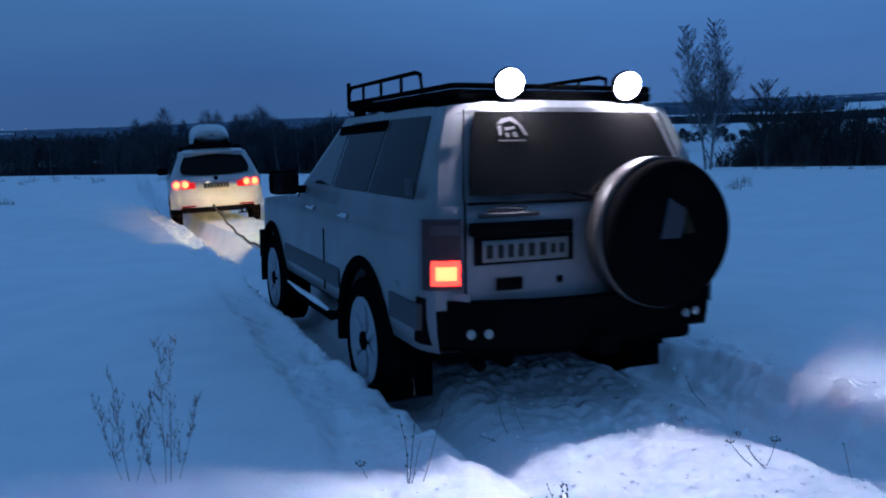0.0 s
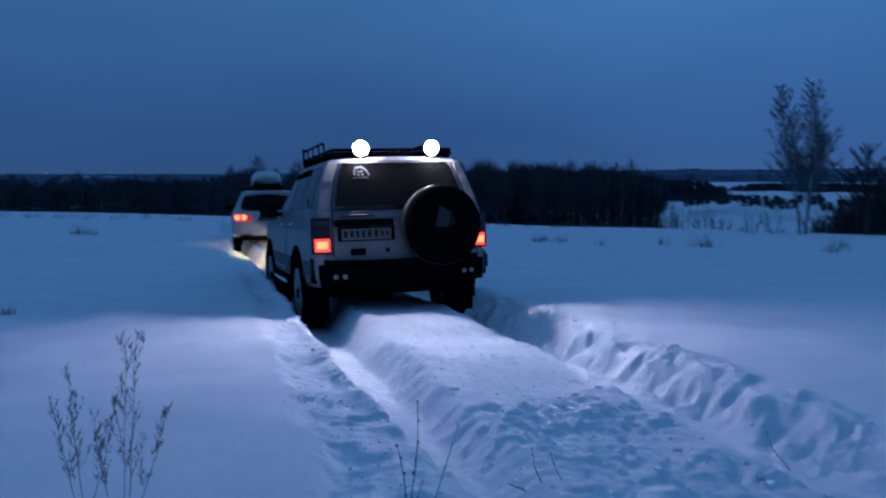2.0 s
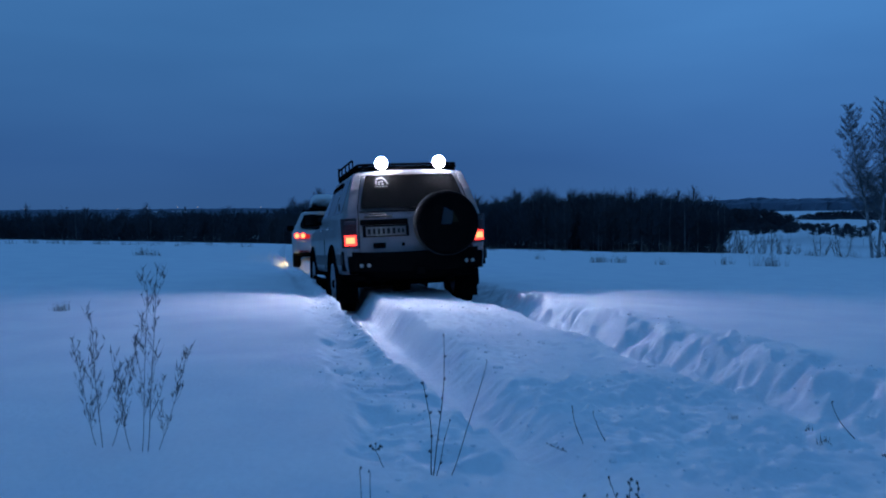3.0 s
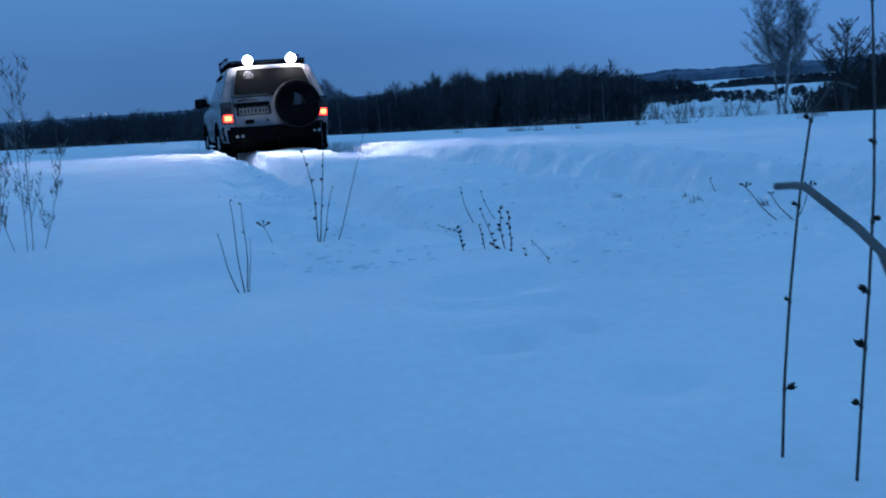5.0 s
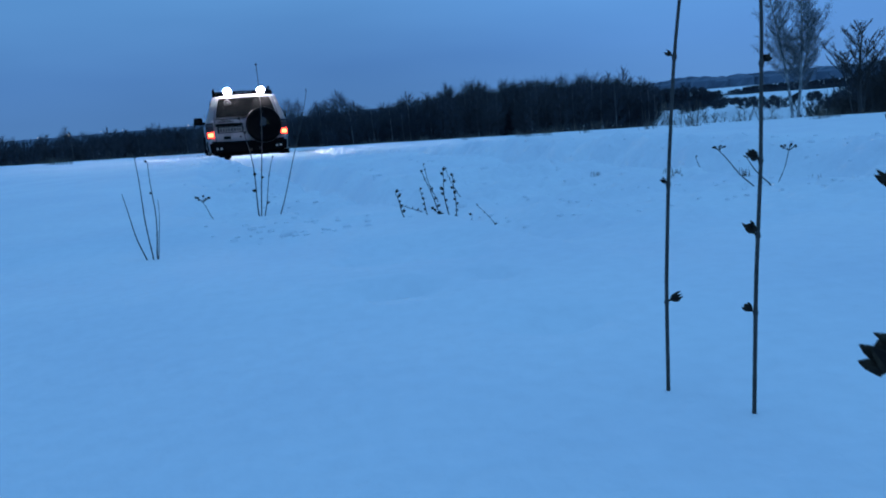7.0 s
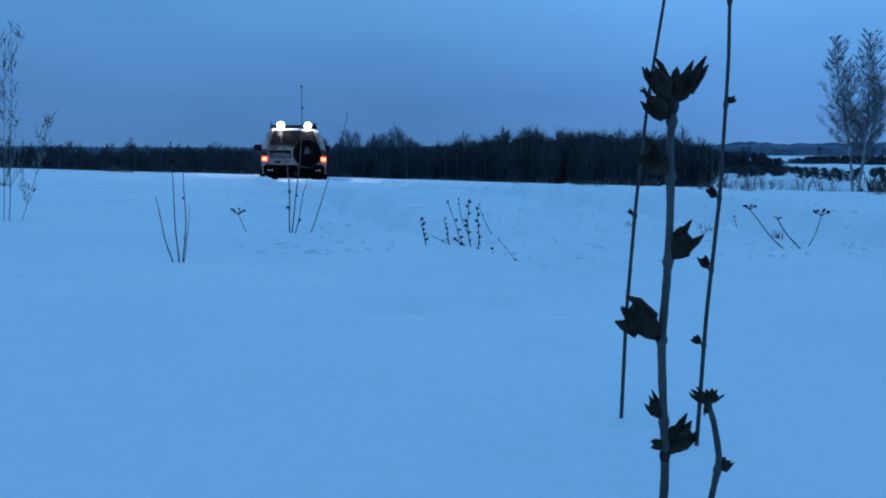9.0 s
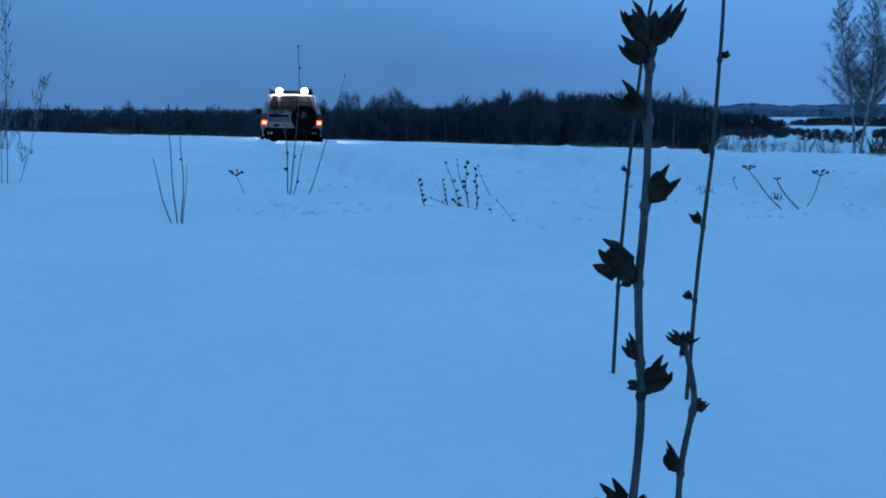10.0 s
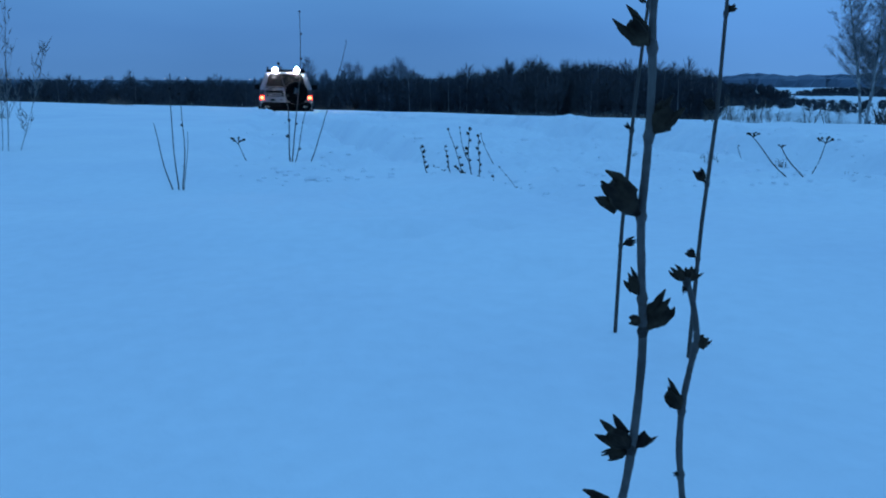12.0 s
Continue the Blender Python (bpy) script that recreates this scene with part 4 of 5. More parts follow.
wood("bare_wood", "dark leafless wood in the hollow behind the field", (-13, -8, -1.4, 2.2, 4.9, 8, 11, 13.5, 16.2, 17.9), (0.05, 0.0, 0.24, 0.47, 0.98, 1.1, 1.37, 1.05, 0.85, 0.5), 112, 142, 12, 1.1, 150, 1, w=0.055, pale=0.6, brush=22)
wood("left_wood", "low dark wood along the far side of the field", (-75, -50, -28, -21, -12.5, -10), (0.5, 0.38, 0.36, 0.26, 0.2, 0.1), 150, 190, 10, 1.8, 90, 2, w=0.075)
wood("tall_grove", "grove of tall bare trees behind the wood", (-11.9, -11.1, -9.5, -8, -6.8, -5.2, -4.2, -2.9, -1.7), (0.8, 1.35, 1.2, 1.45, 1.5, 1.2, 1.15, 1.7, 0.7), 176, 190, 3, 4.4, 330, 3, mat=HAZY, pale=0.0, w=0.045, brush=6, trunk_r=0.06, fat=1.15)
wood("low_wood", "low thicket in the valley beside the wood", (17.5, 19, 21.4, 22.0), (0.0, -0.05, -0.2, -0.5), 215, 250, 8, 2.0, 80, 4, pale=0, w=0.11, fat=1.5, brush=50)
wood("valley_wood", "dark thicket on the valley slope", (22.3, 23.5, 25, 28, 33, 40, 60), (-0.75, -0.5, -0.35, -0.35, -0.45, -0.3, 0.0), 260, 300, 7, 1.9, 90, 5, pale=0, w=0.13, fat=1.5)
wood("dark_scrub", "dark tangled scrub just past the field", (28.6, 30, 31.5, 34, 38, 60), (-1.3, -0.4, 0.25, 0.4, 0.35, 0.4), 64, 84, 8, 1.0, 90, 7, pale=0, w=0.034, trunk_r=0.03, brush=60)
wood("valley_bushes", "scattered bushes on the snowy valley slope", (19, 21, 24, 27, 31), (-1.25, -0.95, -1.05, -1.0, -1.2), 180, 240, 6, 4.2, 190, 6, pale=0, w=0.07, trunk_r=0.02, brush=0, fat=3.0)


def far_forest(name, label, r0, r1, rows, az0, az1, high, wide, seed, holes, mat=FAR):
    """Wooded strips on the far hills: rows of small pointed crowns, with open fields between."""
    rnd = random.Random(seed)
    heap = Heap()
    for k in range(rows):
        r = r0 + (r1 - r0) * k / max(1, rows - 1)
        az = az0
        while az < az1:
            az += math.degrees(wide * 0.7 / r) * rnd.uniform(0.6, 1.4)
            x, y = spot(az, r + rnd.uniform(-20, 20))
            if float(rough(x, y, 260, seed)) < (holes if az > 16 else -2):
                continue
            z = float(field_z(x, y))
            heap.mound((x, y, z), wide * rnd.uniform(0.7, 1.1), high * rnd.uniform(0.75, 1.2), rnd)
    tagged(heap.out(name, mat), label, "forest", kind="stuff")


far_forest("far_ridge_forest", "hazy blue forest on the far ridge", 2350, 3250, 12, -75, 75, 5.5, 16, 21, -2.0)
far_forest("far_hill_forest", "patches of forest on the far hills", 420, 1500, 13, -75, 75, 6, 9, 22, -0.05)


def town_lights():
    for k, (az, r) in enumerate(((-24.5, 1800), (-22.1, 1850), (-20.3, 1840), (-27.5, 1820), (-18.4, 1870), (-17.1, 1860), (-13.0, 1880))):
        x, y = spot(az, r)
        z = float(field_z(x, y)) + 12
        bm = bmesh.new()
        tube(bm, [(x, y, z - 12), (x, y, z)], 0.12, 5)
        lampob = tagged(part("street_lamp", bm, STEEL), "tiny lit street lamp of a far village", "street lamp", "far village lamps")
        bm = bmesh.new()
        bmesh.ops.create_icosphere(bm, subdivisions=1, radius=0.9, matrix=Matrix.Translation((x, y, z + 0.8)))
        part("lamp_head", bm, TOWN, lampob, "glowing warm lamp head")


town_lights()


def branchy(trunk, crown, base, h, r, lean, rnd, limbs, twigs, spread, droop=0.0, start=0.22, fine=0.009, limb=0.34):
    """A tapered stem with limbs and fine twigs."""
    n = 9
    pts = []
    sway = rnd.uniform(0, 6)
    for i in range(n):
        t = i / (n - 1)
        pts.append(Vector((base[0] + lean[0] * t + 0.012 * h * math.sin(sway + 4 * t), base[1] + lean[1] * t + 0.012 * h * math.cos(sway + 5 * t), base[2] + h * t)))
    trunk.bar(pts, [r * (1 - 0.93 * i / (n - 1)) + 0.004 for i in range(n)], 7)
    for k in range(limbs):
        t = start + (0.98 - start) * (k + rnd.random() * 0.6) / limbs
        i = min(int(t * (n - 1)), n - 2)
        p = pts[i].lerp(pts[i + 1], t * (n - 1) - i)
        a = rnd.uniform(0, math.tau)
        L = spread * h * (1.05 - t) ** 0.75 * rnd.uniform(0.55, 1.1) + (0.03 if limb > 0.3 else 0.010) * h
        out = Vector((math.cos(a), math.sin(a), 0))
        lp = [p, p + out * L * 0.37 + Vector((0, 0, L * 0.42)), p + out * L * 0.66 + Vector((0, 0, L * 0.76)), p + out * L * 0.84 + Vector((0, 0, L * 1.0))]
        lr = r * limb * (1.05 - t) + 0.018 * limb
        trunk.bar(lp, (lr, lr * 0.7, lr * 0.42, lr * 0.15), 4)
        for j in range(twigs):
            f = rnd.uniform(0.15, 3.0)
            m = min(int(f), 2)
            q = lp[m].lerp(lp[m + 1], f - m)
            a2 = a + rnd.uniform(-1.5, 1.5)
            l2 = L * rnd.uniform(0.16, 0.42) * (1.0 if limb > 0.3 else 1.35)
            o2 = Vector((math.cos(a2), math.sin(a2), 0))
            e = q + o2 * l2 * 0.55 + Vector((0, 0, l2 * rnd.uniform(0.35, 0.9)))
            crown.bar([q, q.lerp(e, 0.55) + Vector((0, 0, 0.06 * l2)), e - Vector((0, 0, droop * l2))], (lr * 0.18 + fine * 0.5, lr * 0.10 + fine * 0.45, fine * 0.3), 3)
            for _ in range(7):
                g = q.lerp(e, rnd.uniform(0.3, 1.0))
                a3 = a2 + rnd.uniform(-1.2, 1.2)
                l3 = l2 * rnd.uniform(0.3, 0.6)
                crown.spike(g, g + Vector((math.cos(a3) * l3 * 0.6, math.sin(a3) * l3 * 0.6, l3 * rnd.uniform(0.1, 0.9) - droop * l3)), fine)


def tree(name, label, place, stems, seed, bark=BARK, twig=BARK, limbs=22, twigs=9, spread=0.26, droop=0.0, group="", start=0.22, fine=0.009, limb=0.34):
    rnd = random.Random(seed)
    x, y = place
    z = float(snow_z(x, y)) - 0.1
    ob = empty(name, label, "tree" if name != "shrub" else "shrub", group, pose(x, y, z))
    c = Heap()
    for dx, dy, h, r, lx, ly in stems:
        t = Heap()
        branchy(t, c, (dx, dy, 0), h, r, (lx, ly), rnd, limbs, twigs, spread, droop, start, fine, limb)
        t.out("stem" if len(stems) > 3 else "trunk", bark, True).parent = ob
    b = c.out("crown", twig)
    b.parent = ob
    return ob


tree("birch_tree", "tall leafless birch with two slender pale stems", (21.4, 40.4), [(0, 0, 7.9, 0.075, 0.2, 0), (-0.3, 0.1, 7.7, 0.075, -1.1, 0.2), (0.2, 0.4, 5.4, 0.05, 0.9, 0.3)], 31, BIRCH, TWIG, 90, 22, 0.25, 0.5, start=0.24, fine=0.0055, limb=0.13)
for i, (az, r, h) in enumerate(((30.7, 52, 4.9), (33.0, 55, 4.4), (34.0, 57, 4.3), (36.2, 56, 3.4), (31.8, 58, 3.8))):
    p = spot(az, r)
    tree("small_tree", "small dark leafless tree at the edge of the field", p, [(0, 0, h, 0.13, 0.2, 0), (0.3, 0.2, h * 0.8, 0.06, 0.8, 0.2), (-0.3, 0, h * 0.7, 0.05, -0.7, 0)], 40 + i, limbs=20, twigs=24, spread=0.56, fine=0.008, start=0.3, group="small trees by the field's edge")
rs = random.Random(5)
for i in range(26):
    az = 27.6 + 0.55 * i + rs.uniform(-0.4, 0.4) if i < 22 else 29 + rs.uniform(0, 9)
    h = rs.uniform(1.7, 2.6) if i > 3 else 1.3
    p = spot(az, rs.uniform(52, 62))
    tree("shrub", "dense dark leafless shrub in the snow", p, [(rs.uniform(-0.7, 0.7), rs.uniform(-0.5, 0.5), h * rs.uniform(0.7, 1.1), 0.035, rs.uniform(-0.5, 0.5), rs.uniform(-0.3, 0.3)) for _ in range(9)], 60 + i, limbs=11, twigs=9, spread=0.36,
         group="shrubs by the field's edge", start=0.1)
for i, (az, r, h) in enumerate(((18.6, 55, 1.9), (19.8, 57, 2.1), (20.9, 54, 1.7), (22.4, 56, 1.3), (24.6, 52, 1.2), (15.0, 50, 0.7), (12.5, 51, 0.6))):
    p = spot(az, r)
    tree("shrub", "thin straw-brown leafless shrub in the snow", p, [(rs.uniform(-0.9, 0.9), rs.uniform(-0.3, 0.3), h * rs.uniform(0.7, 1.1), 0.018, rs.uniform(-0.4, 0.4), rs.uniform(-0.2, 0.2)) for _ in range(8)], 90 + i, STRAW, STRAW, limbs=8, twigs=6, spread=0.25,
         group="straw-brown shrubs by the field's edge", start=0.15)


# ---- dry grass ----
def tufts():
    rnd = random.Random(9)
    heap = Heap()
    spots = [(spot(rnd.uniform(-34, 40), rnd.uniform(44, 53)), rnd.uniform(0.25, 0.5), 16) for _ in range(120)]
    spots += [((-9.2, 24.3), 0.3, 40), ((-8.9, 24.4), 0.25, 30), ((9.4, 23.8), 0.5, 40), ((9.9, 24.3), 0.4, 30), ((8.6, 25.0), 0.35, 30), ((6.4, 24.0), 0.25, 20), ((12.5, 22.0), 0.45, 30), ((13.4, 23.2), 0.5, 24),
              ((4.8, 26.0), 0.3, 40), ((5.6, 26.4), 0.3, 40), ((5.2, 27.0), 0.28, 30), ((3.2, 28), 0.22, 20), ((14.5, 25), 0.4, 20), ((-3.9, 8.0), 0.10, 26), ((-3.86, 8.05), 0.11, 20), ((1.36, 3.48), 0.035, 9), ((1.55, 3.0), 0.035, 14), ((1.72, 2.75), 0.035, 12), ((1.85, 2.5), 0.035, 4), ((1.6, 3.25), 0.03, 8)]
    for (x, y), h, n in spots:
        for _ in range(n):
            a, s = rnd.uniform(0, math.tau), rnd.uniform(0, 1) * h * 0.9
            px, py = x + math.cos(a) * s, y + math.sin(a) * s
            pz = float(snow_z(px, py))
            l = h * rnd.uniform(0.4, 1.1)
            heap.spike((px, py, pz - 0.02), (px + rnd.uniform(-0.4, 0.4) * l, py + rnd.uniform(-0.4, 0.4) * l, pz + l), 0.006 if y > 12 else 0.003)
    tagged(heap.out("dry_grass", STRAW), "thin tufts of dry grass poking out of the snow", "grass", kind="stuff")


tufts()


# ---- dead weeds in the snow ----
def curve(base, reach, h, bow=0.0, n=9, wiggle=0.0, seed=0):
    """A stem's line: from base it rises h and reaches sideways, with a bow."""
    b, r = Vector(base), Vector((reach[0], reach[1], 0))
    out = []
    for i in range(n):
        t = i / (n - 1)
        side = Vector((math.sin(seed + 7 * t), math.cos(seed * 2 + 6 * t), 0)) * wiggle * (t > 0)
        out.append(b + r * (t + bow * math.sin(math.pi * t)) + Vector((0, 0, h * t)) + side)
    return out


def pod_mesh(bm, at, way, size, rnd):
    """A dry seed pod: a short neck, a bulging cup and a crown of curled, ragged sepals."""
    q = Vector(way).to_track_quat("Z", "Y").to_matrix()
    c = Vector(at)
    n = 9
    bend = Vector((rnd.uniform(-0.12, 0.12), rnd.uniform(-0.12, 0.12), 0))
    rings = []
    for z, r in ((0, 0.07), (0.16, 0.09), (0.28, 0.22), (0.46, 0.31), (0.66, 0.29), (0.86, 0.17)):
        rings.append([bm.verts.new(c + q @ (bend * z * z + Vector((math.cos(k * math.tau / n) * r * rnd.uniform(0.78, 1.2), math.sin(k * math.tau / n) * r * rnd.uniform(0.78, 1.2), z + rnd.uniform(-0.04, 0.04)))) * size) for k in range(n)])
    for a, b in zip(rings, rings[1:]):
        for k in range(n):
            bm.faces.new((a[k], a[(k + 1) % n], b[(k + 1) % n], b[k]))
    bm.faces.new(rings[0])
    bm.faces.new(rings[-1])
    for k in range(4):
        a = (k + rnd.uniform(-0.4, 0.4)) * math.tau / 4
        o, l = Vector((math.cos(a), math.sin(a), 0)), rnd.uniform(0.45, 1.15)
        flare = rnd.uniform(-0.02, 0.20)
        line = [c + q @ p * size for p in (o * 0.20 + Vector((0, 0, 0.45)), o * (0.26 + 0.3 * flare) + Vector((0, 0, 0.58 + 0.35 * l)), o * (0.20 + flare) + Vector((0, 0, 0.58 + 0.62 * l)))]
        tube(bm, line, [0.15 * size, 0.10 * size, 0.018 * size], 4)
    return bm


def along(pts, t):
    f = t * (len(pts) - 1)
    i = min(int(f), len(pts) - 2)
    return pts[i].lerp(pts[i + 1], f - i)


def weed(label, base, stems, group="", mat=DRY, category="weed"):
    """stems: (dx, dy, reach x, reach y, height, radius, bow, pods, pod size)."""
    x, y = base
    ob = empty("dead_weed", label, category, group, pose(x, y, 0))
    rnd = random.Random(int(x * 1000) + int(y * 777))
    for dx, dy, rx, ry, h, r, bow, pods, ps in stems:
        z = float(snow_z(x + dx, y + dy)) - 0.015
        pts = curve((dx, dy, z), (rx, ry), h, bow, 10, r * 1.2, rnd.uniform(0, 6))
        st = part("stem", tube(bmesh.new(), pts, [r * (1 - 0.55 * i / 9) for i in range(10)], 6), mat, ob)
        for k in range(pods):
            t = 0.30 + 0.70 * (k + rnd.uniform(-0.2, 0.2)) / max(1, pods - 1) if pods > 1 else 1.0
            p = along(pts, min(max(t, 0.05), 1))
            a = rnd.uniform(0, math.tau)
            part("seed_pod", pod_mesh(bmesh.new(), p, (math.cos(a), math.sin(a), 0.9), ps * rnd.uniform(0.7, 1.2), rnd), POD, st)
    return ob


def umbel(bm_stem, top, size, rnd, rays=7):
    """The dry umbrella of a wild carrot: rays with small knobs."""
    for k in range(rays):
        a = k * math.tau / rays + rnd.uniform(-0.2, 0.2)
        e = Vector(top) + Vector((math.cos(a) * size, math.sin(a) * size, size * rnd.uniform(0.5, 0.9)))
        tube(bm_stem, [top, Vector(top).lerp(e, 0.5) + Vector((0, 0, size * 0.05)), e], [0.0012, 0.001, 0.001], 4)
        bmesh.ops.create_icosphere(bm_stem, subdivisions=1, radius=size * 0.20, matrix=Matrix.Translation(e))
    return bm_stem


def umbel_weed(label, base, stems, group=""):
    x, y = base
    ob = empty("umbel_weed", label, "weed", group, pose(x, y, 0))
    rnd = random.Random(int(x * 991) + 7)
    for dx, dy, rx, ry, h, r, size in stems:
        z = float(snow_z(x + dx, y + dy)) - 0.015
        pts = curve((dx, dy, z), (rx, ry), h, 0.05, 8, r, rnd.uniform(0, 6))
        st = part("stem", tube(bmesh.new(), pts, [r * (1 - 0.4 * i / 7) for i in range(8)], 6), DRY, ob)
        part("umbel", umbel(bmesh.new(), pts[-1], size, rnd), POD, st, "dry umbrella-shaped seed head")
    return ob


def bushy_weed(label, base, stems, seed, group=""):
    """A feathery dead weed: stems with many thin upright side twigs."""
    x, y = base
    ob = empty("bushy_weed", label, "weed", group, pose(x, y, 0))
    rnd = random.Random(seed)
    for dx, dy, rx, ry, h, r in stems:
        z = float(snow_z(x + dx, y + dy)) - 0.015
        pts = curve((dx, dy, z), (rx, ry), h, 0.08, 10, r * 2, rnd.uniform(0, 6))
        st = part("stem", tube(bmesh.new(), pts, [r * (1 - 0.6 * i / 9) for i in range(10)], 6), DRYGREY, ob)
        tw = Heap()
        for k in range(26):
            t = rnd.uniform(0.15, 0.98)
            p = along(pts, t)
            a = rnd.uniform(0, math.tau)
            L = h * rnd.uniform(0.10, 0.30) * (1.1 - 0.6 * t)
            e = p + Vector((math.cos(a) * L * 0.45, math.sin(a) * L * 0.45, L * 0.9))
            tw.bar([p, p.lerp(e, 0.5) + Vector((math.cos(a), math.sin(a), 0)) * L * 0.06, e], (r * 0.45, r * 0.35, r * 0.2), 4)
            for _ in range(3):
                g = p.lerp(e, rnd.uniform(0.3, 1))
                tw.spike(g, g + Vector((rnd.uniform(-1, 1), rnd.uniform(-1, 1), rnd.uniform(0.5, 2))) * 0.018, 0.0022)
        s = tw.out("twig_spray", DRYGREY)
        s.parent = st
    return ob


G = "dead weeds in the field"
weed("three thin bare dead stems in the snow", (-0.16, 1.858), [(0, 0, -0.010, 0.0, 0.262, 0.0018, 0.1, 1, 0.006), (0.006, 0.01, 0.012, 0.0, 0.25, 0.0017, 0.3, 3, 0.006), (-0.012, 0, -0.040, 0, 0.18, 0.0018, 0.1, 0, 0), (0.008, 0, 0.022, 0, 0.16, 0.0012, 0.2, 0, 0)], G)
weed("dead weed with small dark pods on tall stems", (0.0, 2.52), [(0, 0, -0.022, 0.0, 0.33, 0.0024, -0.4, 5, 0.012), (0.004, 0, 0.045, 0, 0.49, 0.0022, 0.2, 6, 0.011), (0.012, 0, 0.05, 0, 0.20, 0.0018, 0.0, 3, 0.010), (0.062, 0, 0.13, 0.02, 0.40, 0.0018, 0.05, 1, 0.008)], G)
weed("cluster of short dead stems beaded with dark pods", (0.575, 2.08), [(0.009, 0, -0.010, 0, 0.155, 0.0020, 0.2, 7, 0.011), (0.024, 0.02, 0.006, 0, 0.165, 0.0022, 0.4, 8, 0.011), (-0.005, 0.02, -0.05, 0, 0.15, 0.0016, 0.05, 5, 0.009), (-0.045, 0.0, -0.020, 0, 0.085, 0.0018, 0.1, 5, 0.010), (-0.108, 0.0, -0.025, 0, 0.085, 0.0018, 0.1, 5, 0.011), (0.056, 0.0, 0.014, 0, 0.085, 0.0014, 0.2, 4, 0.008), (0.135, -0.05, -0.050, 0, 0.11, 0.0012, -0.3, 4, 0.007), (-0.012, -0.02, -0.02, 0, 0.03, 0.002, 0.1, 4, 0.012)], G)
umbel_weed("low bent umbel weed", (-0.165, 2.64), [(0, 0, -0.035, 0, 0.075, 0.0016, 0.022)], G)
umbel_weed("dry umbel weeds leaning over the rut's bank", (1.60, 2.375), [(0, 0, -0.13, 0, 0.14, 0.0022, 0.018), (0.04, -0.03, -0.08, 0.03, 0.11, 0.0026, 0.010), (0.05, 0.0, 0.05, 0, 0.125, 0.0018, 0.022)], G)
umbel_weed("dry umbel weeds leaning over the rut's bank", (1.98, 2.2), [(0, 0, -0.06, 0, 0.20, 0.0014, 0.006), (0.30, -0.1, -0.11, 0, 0.14, 0.0028, 0.008)], G)
bushy_weed("feathery dead weed with many thin upright twigs", (-1.25, 2.82), [(0, 0, -0.03, 0, 0.52, 0.0014), (-0.03, 0.02, -0.10, 0.05, 0.42, 0.0011), (0.03, 0, 0.10, 0.03, 0.40, 0.0011)], 3, G)
bushy_weed("feathery dead weed with many thin upright twigs", (-1.06, 2.765), [(0, 0, 0.05, 0, 0.66, 0.0015), (-0.02, 0.0, 0.02, 0.04, 0.62, 0.0012), (0.03, 0.02, 0.11, 0.03, 0.38, 0.0011), (-0.06, 0, -0.07, 0.02, 0.36, 0.001)], 4, G)
weed("bent dead stem on the rut's bank", (2.0, 3.6), [(0, 0, -0.12, 0.05, 0.20, 0.0028, 0.1, 1, 0.014)], G)
weed("thin dead stems beside the rut", (0.62, 3.15), [(0, 0, -0.05, 0, 0.17, 0.0020, 0.1, 5, 0.009), (0.10, 0.0, -0.06, 0, 0.14, 0.0018, 0.2, 3, 0.008), (-0.05, 0.0, -0.10, 0, 0.04, 0.0018, 0.1, 4, 0.008)], G)


def stalk(label, base, pts, r0, r1, nodes, mat, pod, seed):
    """A tall single stalk through given heights, with pods at its nodes: (share of the length, side, size)."""
    ob = empty("tall_stalk", label, "weed", "tall stalks by the camera", pose(base[0], base[1], 0))
    rnd = random.Random(seed)
    fine = [along([Vector(p) for p in pts], i / 23) for i in range(24)]
    st = part("stem", tube(bmesh.new(), fine, [r0 + (r1 - r0) * i / 23 for i in range(24)], 10), mat, ob)
    for t, side, size in nodes:
        p = along(fine, t)
        d = (along(fine, min(1, t + 0.04)) - along(fine, max(0, t - 0.04))).normalized()
        way = Vector((side, rnd.uniform(-0.5, 0.5), 0.5))
        bm = bmesh.new()
        knob = r0 * 1.35
        tube(bm, [p - d * knob * 1.4, p, p + d * knob * 1.4], [knob * 0.7, knob, knob * 0.65], 8)
        part("node", bm, mat, st)
        if size:
            off = p + way.normalized() * knob * 0.8
            for _ in range(pod):
                w2 = way + Vector((rnd.uniform(-0.5, 0.5), rnd.uniform(-0.5, 0.5), rnd.uniform(-0.1, 0.6)))
                part("seed_pod", pod_mesh(bmesh.new(), off, w2, size * rnd.uniform(0.8, 1.2) * (1.2 if pod > 2 else 1), rnd), POD, st)
    return ob


z0 = float(snow_z(0.665, 0.561))
stalk("thin dry stalk whose tip hooks over", (0.665, 0.561), [(0, 0, z0 - 0.03), (0.003, 0, z0 + 0.10), (0.009, 0, z0 + 0.20), (0.018, 0, z0 + 0.30), (0.032, 0.0, z0 + 0.40), (0.058, 0, z0 + 0.435), (0.084, 0, z0 + 0.425)], 0.0018, 0.0011,
      [(0.147, 1, 0.011), (0.317, -1, 0.007), (0.50, -1, 0.006), (0.66, -1, 0.007), (0.82, 1, 0.005)], DRY, 1, 1)
stalk("thin dry upright stalk with small buds", (0.713, 0.489), [(0, 0, z0 - 0.03), (0.005, 0, z0 + 0.11), (0.016, 0.01, z0 + 0.21), (0.019, 0.01, z0 + 0.32), (0.017, 0.01, z0 + 0.42), (0.013, 0.012, z0 + 0.52)], 0.0018, 0.0012,
      [(0.167, -1, 0.009), (0.28, -1, 0.011), (0.40, -1, 0.009), (0.54, 1, 0.006), (0.70, -1, 0.005), (0.84, 1, 0.005), (0.99, 1, 0.008)], DRY, 2, 2)
